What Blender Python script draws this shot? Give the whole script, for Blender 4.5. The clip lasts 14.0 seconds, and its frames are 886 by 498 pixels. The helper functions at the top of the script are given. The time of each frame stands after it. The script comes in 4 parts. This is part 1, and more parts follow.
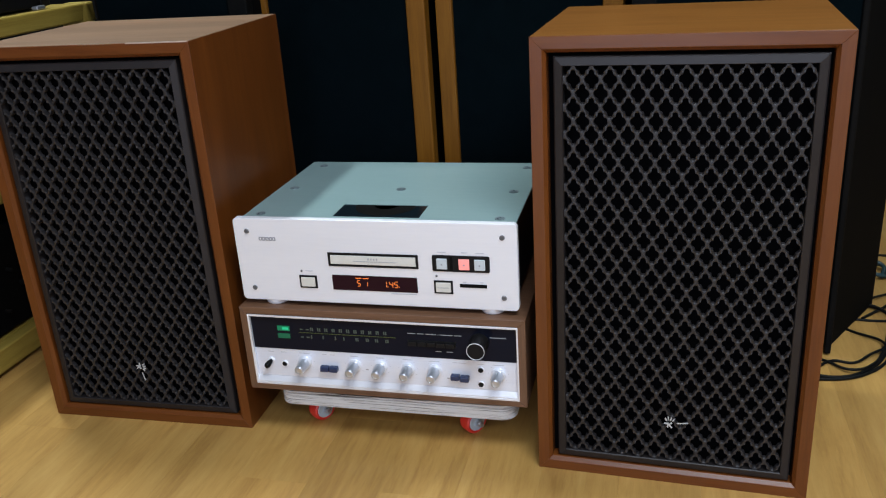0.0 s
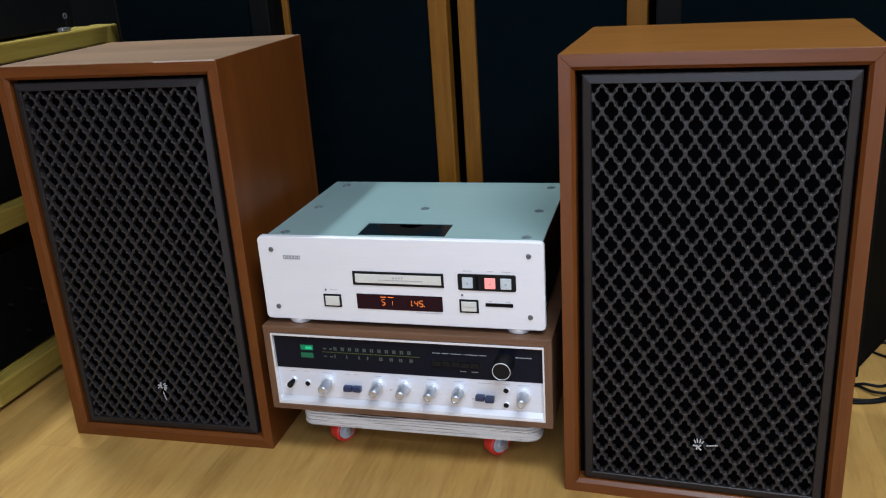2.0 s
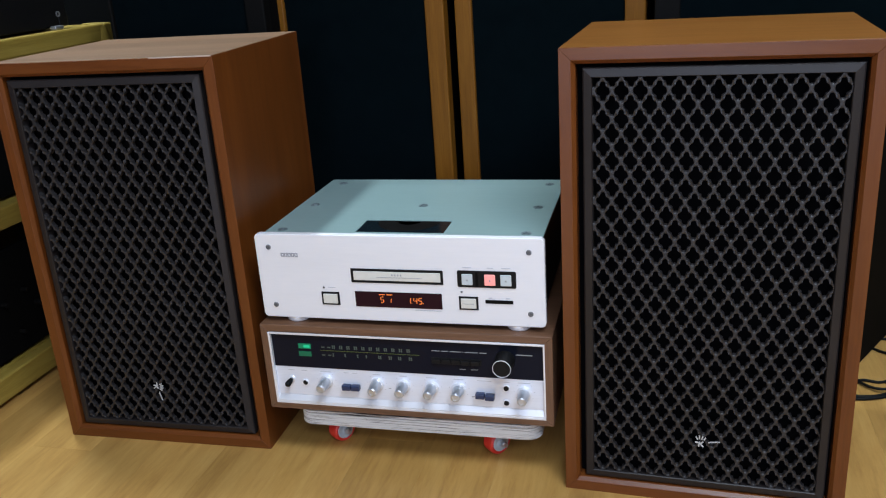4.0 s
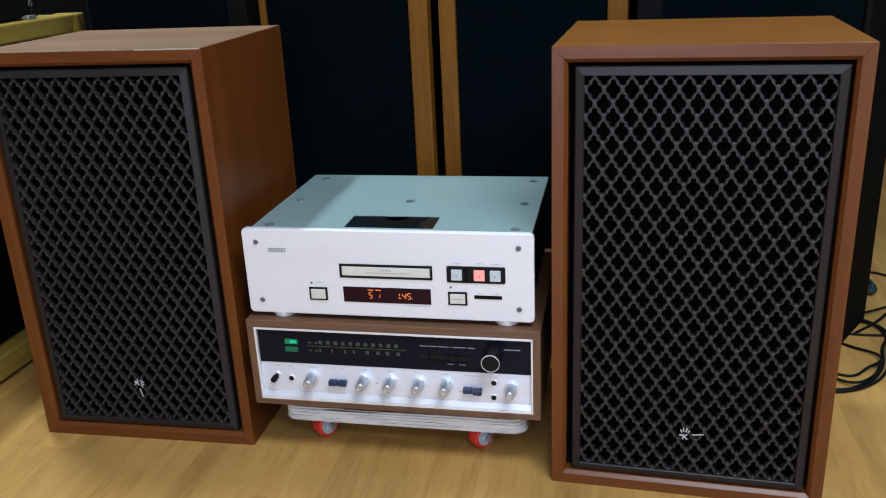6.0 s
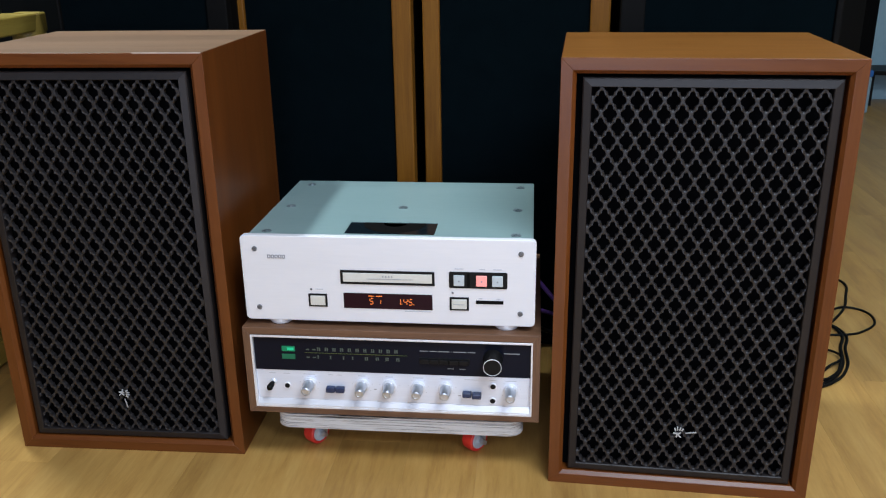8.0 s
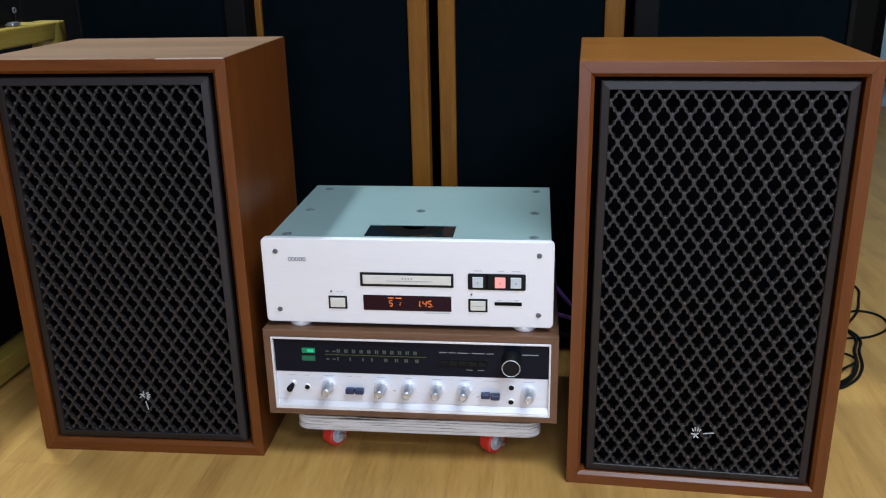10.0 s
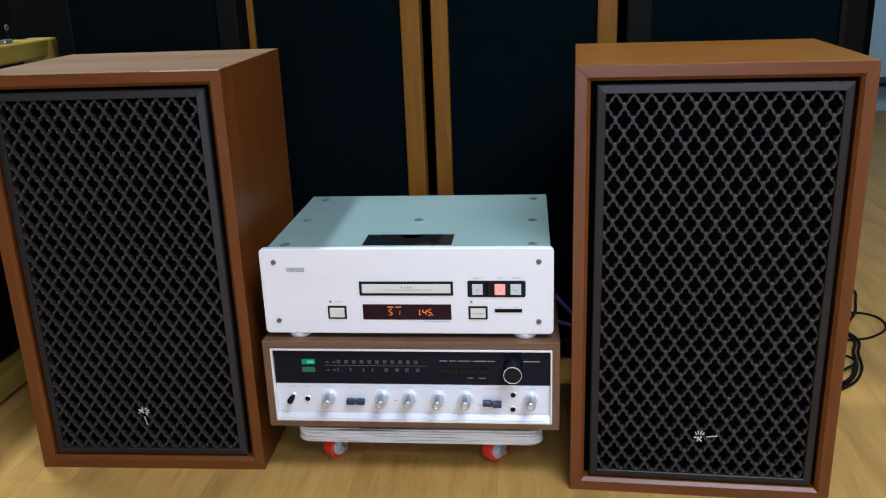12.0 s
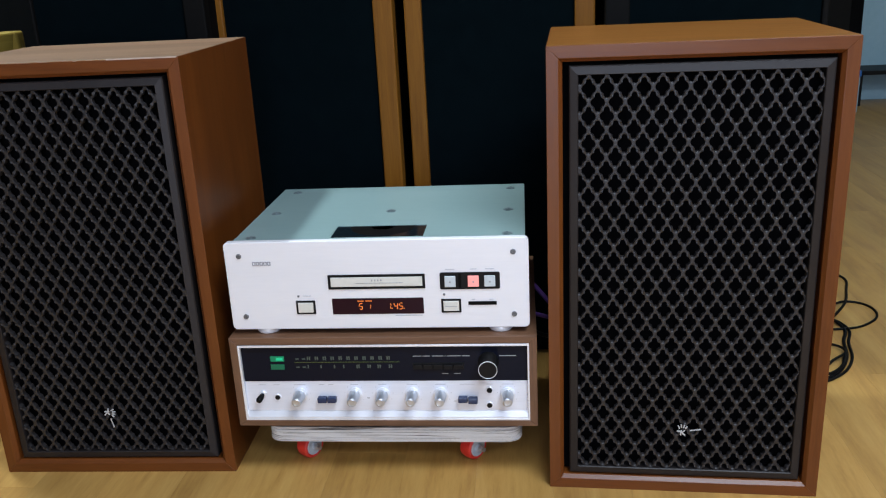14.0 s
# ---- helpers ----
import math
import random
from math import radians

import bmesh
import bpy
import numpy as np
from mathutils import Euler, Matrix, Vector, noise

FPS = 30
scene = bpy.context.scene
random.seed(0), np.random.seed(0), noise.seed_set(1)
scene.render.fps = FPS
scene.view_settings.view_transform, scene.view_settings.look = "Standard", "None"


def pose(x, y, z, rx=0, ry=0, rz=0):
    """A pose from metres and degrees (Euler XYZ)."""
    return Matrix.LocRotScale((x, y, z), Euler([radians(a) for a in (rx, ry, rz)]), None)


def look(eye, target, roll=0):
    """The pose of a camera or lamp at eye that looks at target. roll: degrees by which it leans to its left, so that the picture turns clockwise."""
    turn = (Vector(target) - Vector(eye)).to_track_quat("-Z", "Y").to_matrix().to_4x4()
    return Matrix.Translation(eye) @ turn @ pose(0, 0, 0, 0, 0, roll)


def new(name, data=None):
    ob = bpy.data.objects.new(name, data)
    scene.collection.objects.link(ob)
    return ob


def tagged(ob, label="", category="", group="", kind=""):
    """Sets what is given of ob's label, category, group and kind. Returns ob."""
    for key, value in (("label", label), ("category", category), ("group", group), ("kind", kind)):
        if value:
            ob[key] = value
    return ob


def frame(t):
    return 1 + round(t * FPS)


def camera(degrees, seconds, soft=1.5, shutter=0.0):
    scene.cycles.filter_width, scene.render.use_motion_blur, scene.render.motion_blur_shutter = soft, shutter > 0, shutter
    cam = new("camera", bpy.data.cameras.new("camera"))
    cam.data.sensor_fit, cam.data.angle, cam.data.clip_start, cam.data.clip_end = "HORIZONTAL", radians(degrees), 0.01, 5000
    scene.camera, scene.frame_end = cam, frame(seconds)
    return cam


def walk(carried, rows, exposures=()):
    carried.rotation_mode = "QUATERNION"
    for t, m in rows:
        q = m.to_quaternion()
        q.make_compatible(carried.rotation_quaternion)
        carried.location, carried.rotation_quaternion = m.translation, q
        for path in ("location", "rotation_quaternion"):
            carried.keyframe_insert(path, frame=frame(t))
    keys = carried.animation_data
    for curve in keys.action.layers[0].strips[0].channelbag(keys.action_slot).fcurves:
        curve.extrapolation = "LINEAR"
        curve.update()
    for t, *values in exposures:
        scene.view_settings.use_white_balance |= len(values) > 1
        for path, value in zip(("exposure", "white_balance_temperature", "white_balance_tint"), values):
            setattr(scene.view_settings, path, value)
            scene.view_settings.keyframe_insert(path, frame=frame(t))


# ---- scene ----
cam = camera(54.7, 14.0, soft=1.2)
PATH = [
    (0, (0.411, -1.128, 0.811), (-0.067, 0.671, 0.08), -3.8),
    (0.5, (0.407, -1.131, 0.809), (-0.097, 0.671, 0.102), -3.9),
    (1, (0.405, -1.129, 0.811), (-0.125, 0.673, 0.122), -3.9),
    (1.5, (0.403, -1.129, 0.808), (-0.131, 0.679, 0.14), -4.0),
    (2, (0.387, -1.131, 0.8), (-0.115, 0.684, 0.127), -3.8),
    (2.5, (0.391, -1.128, 0.796), (-0.128, 0.681, 0.118), -3.8),
    (3, (0.39, -1.124, 0.794), (-0.137, 0.683, 0.116), -3.7),
    (3.5, (0.38, -1.127, 0.79), (-0.115, 0.692, 0.123), -3.4),
    (4, (0.376, -1.126, 0.789), (-0.111, 0.695, 0.12), -3.9),
    (4.2, (0.377, -1.125, 0.79), (-0.096, 0.697, 0.117), -3.8),
    (6.5, (0.301, -1.147, 0.794), (-0.039, 0.7, 0.107), -2.1),
    (7, (0.266, -1.153, 0.806), (-0.005, 0.698, 0.098), -1.3),
    (7.5, (0.234, -1.171, 0.802), (0.007, 0.695, 0.118), -0.7),
    (8, (0.212, -1.174, 0.803), (0.01, 0.697, 0.126), -0.9),
    (8.5, (0.216, -1.191, 0.811), (-0.018, 0.675, 0.132), -1.3),
    (11, (0.181, -1.194, 0.789), (-0.012, 0.692, 0.154), -1.4),
    (11.5, (0.182, -1.195, 0.789), (-0.005, 0.694, 0.158), -1.7),
    (12, (0.184, -1.194, 0.787), (-0.014, 0.696, 0.163), -2.1),
    (12.5, (0.186, -1.189, 0.787), (-0.008, 0.702, 0.166), -2.4),
    (13, (0.191, -1.184, 0.784), (-0.002, 0.707, 0.163), -2.6),
    (13.5, (0.199, -1.174, 0.775), (0.013, 0.718, 0.153), -3.1),
    (14, (0.218, -1.151, 0.761), (0.025, 0.738, 0.133), -2.9),
]
EXPOSURES = ((0.0, 0.00, 6380, 10), (3.0, 0.04, 6200, 10), (6.5, 0.09, 6210, 10), (14.0, 0.14, 6230, 10))
walk(cam, [(t, look(eye, target, roll)) for t, eye, target, roll in PATH], EXPOSURES)

# ---- light ----
world = bpy.data.worlds.new("room_dark")
scene.world = world
world.use_nodes = True
world.node_tree.nodes["Background"].inputs[0].default_value = (0.5, 0.6, 0.7, 1)
world.node_tree.nodes["Background"].inputs[1].default_value = 0.02


def ceiling_lamp_or_fill(x, y, z, sx, sy, watts, colour):
    data = bpy.data.lights.new("ceiling_lamp_or_fill", "AREA")
    data.shape, data.size, data.size_y, data.energy, data.color = "RECTANGLE", sx, sy, watts, colour
    ob = new("ceiling_lamp_or_fill", data)
    ob.matrix_world = pose(x, y, z)
    return ob


ceiling_lamp_or_fill(0.95, -1.15, 2.46, 1.20, 0.60, 68, (0.78, 0.88, 1.0))
# Unseen fill, added to brighten the upright front faces.
ceiling_lamp_or_fill(1.45, -2.70, 2.46, 1.20, 0.60, 50, (0.76, 0.87, 1.0))
ceiling_lamp_or_fill(-1.15, 0.50, 2.46, 0.14, 0.40, 46, (0.80, 0.92, 0.96))
# Unseen lamp assumed for the far end of the room.
ceiling_lamp_or_fill(2.20, 1.60, 2.46, 0.30, 1.20, 12, (0.80, 0.96, 0.92))

# Unseen window, assumed from the bluish sheen on the loudspeaker fronts.
WINDOW = (-0.50, 0.70, 0.05, 2.02)
data = bpy.data.lights.new("window_light", "AREA")
data.shape, data.size, data.size_y, data.energy, data.color = "RECTANGLE", 1.16, 1.93, 37, (0.68, 0.77, 1.0)
new("window_light", data).matrix_world = pose(0.10, -3.24, 1.035, 90, 0, 0)


# ---- materials ----
def material(name, colour, rough=0.5, metal=0.0, spec=0.5):
    m = bpy.data.materials.new(name)
    m.use_nodes = True
    b = m.node_tree.nodes["Principled BSDF"]
    b.inputs["Base Color"].default_value = (*colour, 1)
    b.inputs["Roughness"].default_value = rough
    b.inputs["Metallic"].default_value = metal
    b.inputs["Specular IOR Level"].default_value = spec
    return m


def node(m, kind, **values):
    n = m.node_tree.nodes.new(kind)
    for key, value in values.items():
        n.inputs[key].default_value = value
    return n


def link(m, a, out, b, into):
    m.node_tree.links.new(a.outputs[out], b.inputs[into])


def ramp(m, source, out, stops):
    n = m.node_tree.nodes.new("ShaderNodeValToRGB")
    while len(n.color_ramp.elements) < len(stops):
        n.color_ramp.elements.new(0.5)
    for e, (at, c) in zip(n.color_ramp.elements, stops):
        e.position, e.color = at, (*c, 1)
    link(m, source, out, n, "Fac")
    return n


def bumped(m, source, out, strength, distance):
    b = m.node_tree.nodes["Principled BSDF"]
    n = node(m, "ShaderNodeBump", Strength=strength, Distance=distance)
    link(m, source, out, n, "Height")
    link(m, n, "Normal", b, "Normal")


def wood(name, dark, mid, light, grain, rough=0.4, scale=1.0, spread=0.12, bump=0.15, spec=0.5, patches=0.06):
    """Wood whose fibres run along the axis with the smallest value of grain."""
    m = material(name, mid, rough, 0.0, spec)
    b = m.node_tree.nodes["Principled BSDF"]
    tc = node(m, "ShaderNodeTexCoord")
    info = node(m, "ShaderNodeObjectInfo")
    mp = node(m, "ShaderNodeMapping", Scale=tuple(g * scale for g in grain))
    add = m.node_tree.nodes.new("ShaderNodeVectorMath")
    add.operation = "MULTIPLY_ADD"
    comb = node(m, "ShaderNodeCombineXYZ", X=1.0, Y=1.0, Z=1.0)
    link(m, info, "Random", comb, "X")
    link(m, info, "Random", comb, "Z")
    link(m, comb, "Vector", add, 0)
    add.inputs[1].default_value = (7.0, 7.0, 7.0)
    link(m, tc, "Object", add, 2)
    link(m, add, "Vector", mp, "Vector")
    big = node(m, "ShaderNodeTexNoise", Scale=4.0, Detail=6.0, Roughness=0.6, Distortion=0.8)
    fine = node(m, "ShaderNodeTexNoise", Scale=26.0, Detail=8.0, Roughness=0.75)
    link(m, mp, "Vector", big, "Vector")
    link(m, mp, "Vector", fine, "Vector")
    mix = node(m, "ShaderNodeMath")
    mix.operation = "MULTIPLY_ADD"
    mix.inputs[1].default_value = 0.45
    link(m, fine, "Fac", mix, 0)
    half = node(m, "ShaderNodeMath")
    half.operation = "MULTIPLY"
    half.inputs[1].default_value = 0.55
    link(m, big, "Fac", half, 0)
    link(m, half, "Value", mix, 2)
    col = ramp(m, mix, "Value", ((0.36, dark), (0.5, mid), (0.66, light)))
    hsv = node(m, "ShaderNodeHueSaturation")
    rnd = node(m, "ShaderNodeMapRange")
    rnd.inputs["To Min"].default_value, rnd.inputs["To Max"].default_value = 1.0 - spread, 1.0 + spread
    link(m, info, "Random", rnd, "Value")
    link(m, rnd, "Result", hsv, "Value")
    patch = node(m, "ShaderNodeTexNoise", Scale=1.1, Detail=2.0)
    link(m, mp, "Vector", patch, "Vector")
    pr = node(m, "ShaderNodeMapRange")
    pr.inputs["From Min"].default_value, pr.inputs["From Max"].default_value = 0.3, 0.7
    pr.inputs["To Min"].default_value, pr.inputs["To Max"].default_value = 1.0 - patches, 1.0 + patches
    link(m, patch, "Fac", pr, "Value")
    tone = node(m, "ShaderNodeHueSaturation")
    link(m, pr, "Result", tone, "Value")
    link(m, col, "Color", tone, "Color")
    link(m, tone, "Color", hsv, "Color")
    link(m, hsv, "Color", b, "Base Color")
    rr = node(m, "ShaderNodeMapRange")
    rr.inputs["To Min"].default_value, rr.inputs["To Max"].default_value = rough - 0.08, rough + 0.12
    link(m, fine, "Fac", rr, "Value")
    link(m, rr, "Result", b, "Roughness")
    bumped(m, fine, "Fac", bump, 0.0006)
    return m


def speckled(name, a, c, scale, rough, metal=0.0, spec=0.5, bump=0.2, stretch=(1, 1, 1), dist=0.0004):
    """A surface that wavers between two colours at two scales, with fine relief."""
    m = material(name, a, rough, metal, spec)
    b = m.node_tree.nodes["Principled BSDF"]
    tc = node(m, "ShaderNodeTexCoord")
    mp = node(m, "ShaderNodeMapping", Scale=stretch)
    link(m, tc, "Object", mp, "Vector")
    big = node(m, "ShaderNodeTexNoise", Scale=scale * 0.06, Detail=3.0)
    fine = node(m, "ShaderNodeTexNoise", Scale=scale, Detail=5.0, Roughness=0.7)
    link(m, mp, "Vector", big, "Vector")
    link(m, mp, "Vector", fine, "Vector")
    mix = node(m, "ShaderNodeMath")
    mix.operation = "ADD"
    link(m, big, "Fac", mix, 0)
    link(m, fine, "Fac", mix, 1)
    half = node(m, "ShaderNodeMath")
    half.operation = "MULTIPLY"
    half.inputs[1].default_value = 0.5
    link(m, mix, "Value", half, 0)
    col = ramp(m, half, "Value", ((0.35, a), (0.65, c)))
    link(m, col, "Color", b, "Base Color")
    rr = node(m, "ShaderNodeMapRange")
    rr.inputs["To Min"].default_value, rr.inputs["To Max"].default_value = max(0.05, rough - 0.08), rough + 0.08
    link(m, big, "Fac", rr, "Value")
    link(m, rr, "Result", b, "Roughness")
    bumped(m, fine, "Fac", bump, dist)
    return m


def glowing(name, colour, strength, base=None):
    m = material(name, base or colour, 0.4)
    b = m.node_tree.nodes["Principled BSDF"]
    b.inputs["Emission Color"].default_value = (*colour, 1)
    b.inputs["Emission Strength"].default_value = strength
    return m


VENEER = wood("teak_veneer", (0.092, 0.023, 0.0030), (0.122, 0.033, 0.0048), (0.146, 0.042, 0.0066), (12, 12, 0.8), 0.36, 1.0, 0.04, bump=0.06, spec=0.42, patches=0.08)
VENEER_FLAT = wood("teak_veneer_across", (0.092, 0.023, 0.0030), (0.122, 0.033, 0.0048), (0.146, 0.042, 0.0066), (0.8, 12, 12), 0.36, 1.0, 0.04, bump=0.06, spec=0.42, patches=0.08)
# Same teak as the fronts, brightened in colour for light from above.
VENEER_TOP_LIT = wood("teak_top_lit", (0.155, 0.054, 0.0080), (0.207, 0.077, 0.0125), (0.250, 0.099, 0.018), (1.0, 14, 14), 0.38, 1.0, 0.04, spec=0.35)
# Faded veneer, made paler still for the sheen of light on it.
VENEER_FADED_SHEEN = wood("teak_top_faded_sheen", (0.185, 0.100, 0.054), (0.235, 0.134, 0.076), (0.28, 0.168, 0.100), (1.0, 14, 14), 0.42, 1.0, 0.04, spec=0.4, patches=0.16)
BARE_WOOD = wood("rubbed_bare_wood", (0.36, 0.27, 0.21), (0.44, 0.34, 0.28), (0.52, 0.42, 0.35), (1.0, 14, 14), 0.5)
WALNUT = wood("walnut_case", (0.095, 0.045, 0.022), (0.145, 0.070, 0.036), (0.20, 0.10, 0.056), (0.9, 16, 16), 0.45, 1.2, 0.05)
WALNUT_UP = wood("walnut_case_upright", (0.095, 0.045, 0.022), (0.145, 0.070, 0.036), (0.20, 0.10, 0.056), (16, 16, 0.9), 0.45, 1.2, 0.05)
OAK = wood("honey_oak", (0.115, 0.041, 0.0030), (0.165, 0.062, 0.0050), (0.21, 0.086, 0.008), (18, 18, 0.8), 0.5, 1.0, 0.06, spec=0.2)
PINE = wood("yellow_pine", (0.24, 0.155, 0.024), (0.31, 0.215, 0.038), (0.39, 0.28, 0.06), (0.8, 16, 16), 0.45, 1.0, 0.05)
PINE_UP = wood("yellow_pine_upright", (0.24, 0.155, 0.024), (0.31, 0.215, 0.038), (0.39, 0.28, 0.06), (16, 16, 0.8), 0.45, 1.0, 0.05)
LAMINATE = wood("floor_laminate", (0.315, 0.161, 0.041), (0.425, 0.236, 0.063), (0.505, 0.302, 0.090), (5, 0.5, 5), 0.34, 1.0, 0.025, 0.03, patches=0.14)
PLYWOOD = material("plywood_edge", (0.66, 0.64, 0.60), 0.7)
tc = node(PLYWOOD, "ShaderNodeTexCoord")
mp = node(PLYWOOD, "ShaderNodeMapping", Scale=(0.45, 0.45, 30.0))
ns = node(PLYWOOD, "ShaderNodeTexNoise", Scale=14.0, Detail=6.0, Roughness=0.7, Distortion=0.3)
link(PLYWOOD, tc, "Object", mp, "Vector")
link(PLYWOOD, mp, "Vector", ns, "Vector")
rp = ramp(PLYWOOD, ns, "Fac", ((0.36, (0.06, 0.05, 0.045)), (0.43, (0.42, 0.39, 0.36)), (0.47, (0.78, 0.77, 0.75))))
link(PLYWOOD, rp, "Color", PLYWOOD.node_tree.nodes["Principled BSDF"], "Base Color")
bumped(PLYWOOD, ns, "Fac", 0.5, 0.0008)
# Plywood darkened in colour for the shade between board and receiver.
PLY_FACE_SHADED = wood("plywood_face_shaded", (0.10, 0.070, 0.055), (0.16, 0.115, 0.09), (0.22, 0.16, 0.13), (1.0, 14, 14), 0.55)
LATTICE = speckled("grille_plastic", (0.0112, 0.0094, 0.0096), (0.0172, 0.0146, 0.0150), 160, 0.49, spec=0.50, bump=0.12)
GRILLE_FRAME = speckled("grille_frame_plastic", (0.0110, 0.0082, 0.0080), (0.0165, 0.0128, 0.0126), 160, 0.50, spec=0.40, bump=0.12)
CLOTH = speckled("speaker_cloth_black", (0.0014, 0.0014, 0.0018), (0.0030, 0.0030, 0.0036), 900, 1.0, spec=0.02, bump=0.4)
NAVY = speckled("speaker_cloth_navy", (0.0008, 0.0026, 0.0036), (0.0015, 0.0040, 0.0052), 700, 1.0, spec=0.03, bump=0.5)
BLACK = speckled("black_paint", (0.004, 0.004, 0.0045), (0.008, 0.0075, 0.0075), 120, 0.5, spec=0.18, bump=0.1)
BLACK_WOOD = speckled("black_ash", (0.0025, 0.0025, 0.0026), (0.005, 0.0048, 0.0048), 90, 0.7, spec=0.03, bump=0.2, stretch=(1, 1, 0.1))
CHARCOAL = speckled("charcoal_trim", (0.0036, 0.0034, 0.0032), (0.006, 0.0055, 0.0052), 100, 0.6, spec=0.06)
SILVER = speckled("champagne_aluminium", (0.765, 0.755, 0.775), (0.81, 0.795, 0.81), 240, 0.42, 0.12, bump=0.05, stretch=(0.08, 1, 1))
TOPPLATE = speckled("cool_grey_aluminium", (0.235, 0.340, 0.332), (0.27, 0.375, 0.366), 260, 0.40, 0.15, bump=0.05, stretch=(0.1, 1, 1))
ALU = speckled("brushed_aluminium", (0.71, 0.725, 0.79), (0.78, 0.795, 0.86), 300, 0.36, 0.20, bump=0.08, stretch=(0.06, 1, 1))
CHROME = material("polished_metal", (0.80, 0.80, 0.83), 0.28, 0.30)
KNOB = speckled("satin_knob_metal", (0.55, 0.57, 0.61), (0.64, 0.66, 0.70), 200, 0.30, 0.75, bump=0.03)
STEEL = speckled("zinc_steel", (0.42, 0.43, 0.45), (0.55, 0.56, 0.58), 140, 0.32, 0.8)
TOPSCREW = speckled("satin_screw", (0.13, 0.17, 0.18), (0.24, 0.29, 0.30), 300, 0.3, 0.4)
SCREW = speckled("screw_steel", (0.10, 0.10, 0.105), (0.17, 0.17, 0.175), 300, 0.4, 0.3)
CREAM = speckled("cream_plastic", (0.62, 0.60, 0.53), (0.68, 0.66, 0.60), 120, 0.4, bump=0.03)
GLASS_DARK = material("smoked_glass", (0.006, 0.010, 0.013), 0.12, 0.0, 0.35)
DIAL_GLASS = material("dial_glass", (0.0058, 0.0070, 0.0135), 0.16, 0.0, 0.12)
DISPLAY = material("display_window", (0.020, 0.006, 0.010), 0.15, 0.0, 0.12)
AMBER = glowing("amber_segments", (1.0, 0.24, 0.04), 0.60)
GREEN = glowing("green_lamp", (0.001, 0.26, 0.11), 0.62, (0.002, 0.02, 0.012))
GREEN_HOT = glowing("green_lamp_core", (0.02, 0.62, 0.30), 0.85, (0.002, 0.02, 0.012))
GREEN_DIM = glowing("green_lamp_dim", (0.002, 0.14, 0.065), 0.62, (0.002, 0.02, 0.012))
KEY_RED = glowing("red_lit_key", (0.85, 0.30, 0.27), 0.35)
KEY = speckled("grey_key", (0.50, 0.55, 0.57), (0.56, 0.60, 0.62), 150, 0.35, bump=0.03)
INK = material("grey_print", (0.30, 0.30, 0.32), 0.6)
PRINT_PALE = material("pale_print", (0.30, 0.305, 0.31), 0.6)
PANEL_PRINT = material("faint_panel_print", (0.48, 0.49, 0.53), 0.6)
DIAL_PRINT = glowing("dial_print", (0.062, 0.082, 0.066), 0.028)
DIAL_LINE = glowing("dial_line", (0.075, 0.10, 0.02), 0.025)
BADGE = material("silver_badge", (0.50, 0.50, 0.50), 0.4, 0.2)
BLUE_BLACK = material("blue_black_plastic", (0.020, 0.032, 0.080), 0.22)
RUBBER = speckled("black_rubber", (0.0025, 0.0025, 0.0025), (0.005, 0.005, 0.005), 200, 0.5, spec=0.12)
RED = speckled("red_polyurethane", (0.62, 0.025, 0.018), (0.70, 0.045, 0.03), 90, 0.38, bump=0.05)
GREY_PLASTIC = speckled("grey_plastic", (0.40, 0.45, 0.50), (0.48, 0.53, 0.58), 90, 0.42)
PURPLE = speckled("purple_sheath", (0.085, 0.028, 0.19), (0.13, 0.05, 0.26), 400, 0.5)
TEAL = speckled("teal_sheath", (0.004, 0.020, 0.024), (0.007, 0.034, 0.040), 200, 0.5)
WALLPAINT = speckled("pale_blue_wall", (0.30, 0.46, 0.54), (0.36, 0.52, 0.60), 30, 0.7, bump=0.1)
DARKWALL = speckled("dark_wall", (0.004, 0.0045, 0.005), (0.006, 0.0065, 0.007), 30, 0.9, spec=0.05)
ROOMWALL = speckled("room_wall", (0.12, 0.125, 0.13), (0.15, 0.155, 0.16), 30, 0.8)
CEILING = speckled("ceiling_paint", (0.34, 0.36, 0.38), (0.38, 0.40, 0.42), 30, 0.8)
WHITE_BOX = speckled("white_card", (0.20, 0.31, 0.37), (0.27, 0.39, 0.45), 40, 0.6)
BLUE_BOX = speckled("blue_print", (0.02, 0.12, 0.40), (0.03, 0.16, 0.46), 40, 0.5)


# ---- mesh helpers ----
def box(bm, x0, x1, y0, y1, z0, z1, bevel=0.0, segments=2):
    made = bmesh.ops.create_cube(bm, size=1.0, matrix=Matrix.LocRotScale(
        ((x0 + x1) / 2, (y0 + y1) / 2, (z0 + z1) / 2), None, (x1 - x0, y1 - y0, z1 - z0)))
    if bevel:
        edges = list({e for v in made["verts"] for e in v.link_edges})
        bmesh.ops.bevel(bm, geom=edges, offset=bevel, segments=segments, affect="EDGES", profile=0.5)
    return bm


def boxed(*args, **kw):
    return box(bmesh.new(), *args, **kw)


def prism(bm, points, y0, y1, bevel=0.0):
    """A polygon of (x, z) points run from y0 to y1."""
    a = [bm.verts.new((x, y0, z)) for x, z in points]
    b = [bm.verts.new((x, y1, z)) for x, z in points]
    faces = [bm.faces.new(a), bm.faces.new(list(reversed(b)))]
    for i in range(len(a)):
        j = (i + 1) % len(a)
        faces.append(bm.faces.new((a[j], a[i], b[i], b[j])))
    bmesh.ops.recalc_face_normals(bm, faces=faces)
    if bevel:
        edges = list({e for f in faces for e in f.edges})
        bmesh.ops.bevel(bm, geom=edges, offset=bevel, segments=2, affect="EDGES", profile=0.5)
    return bm


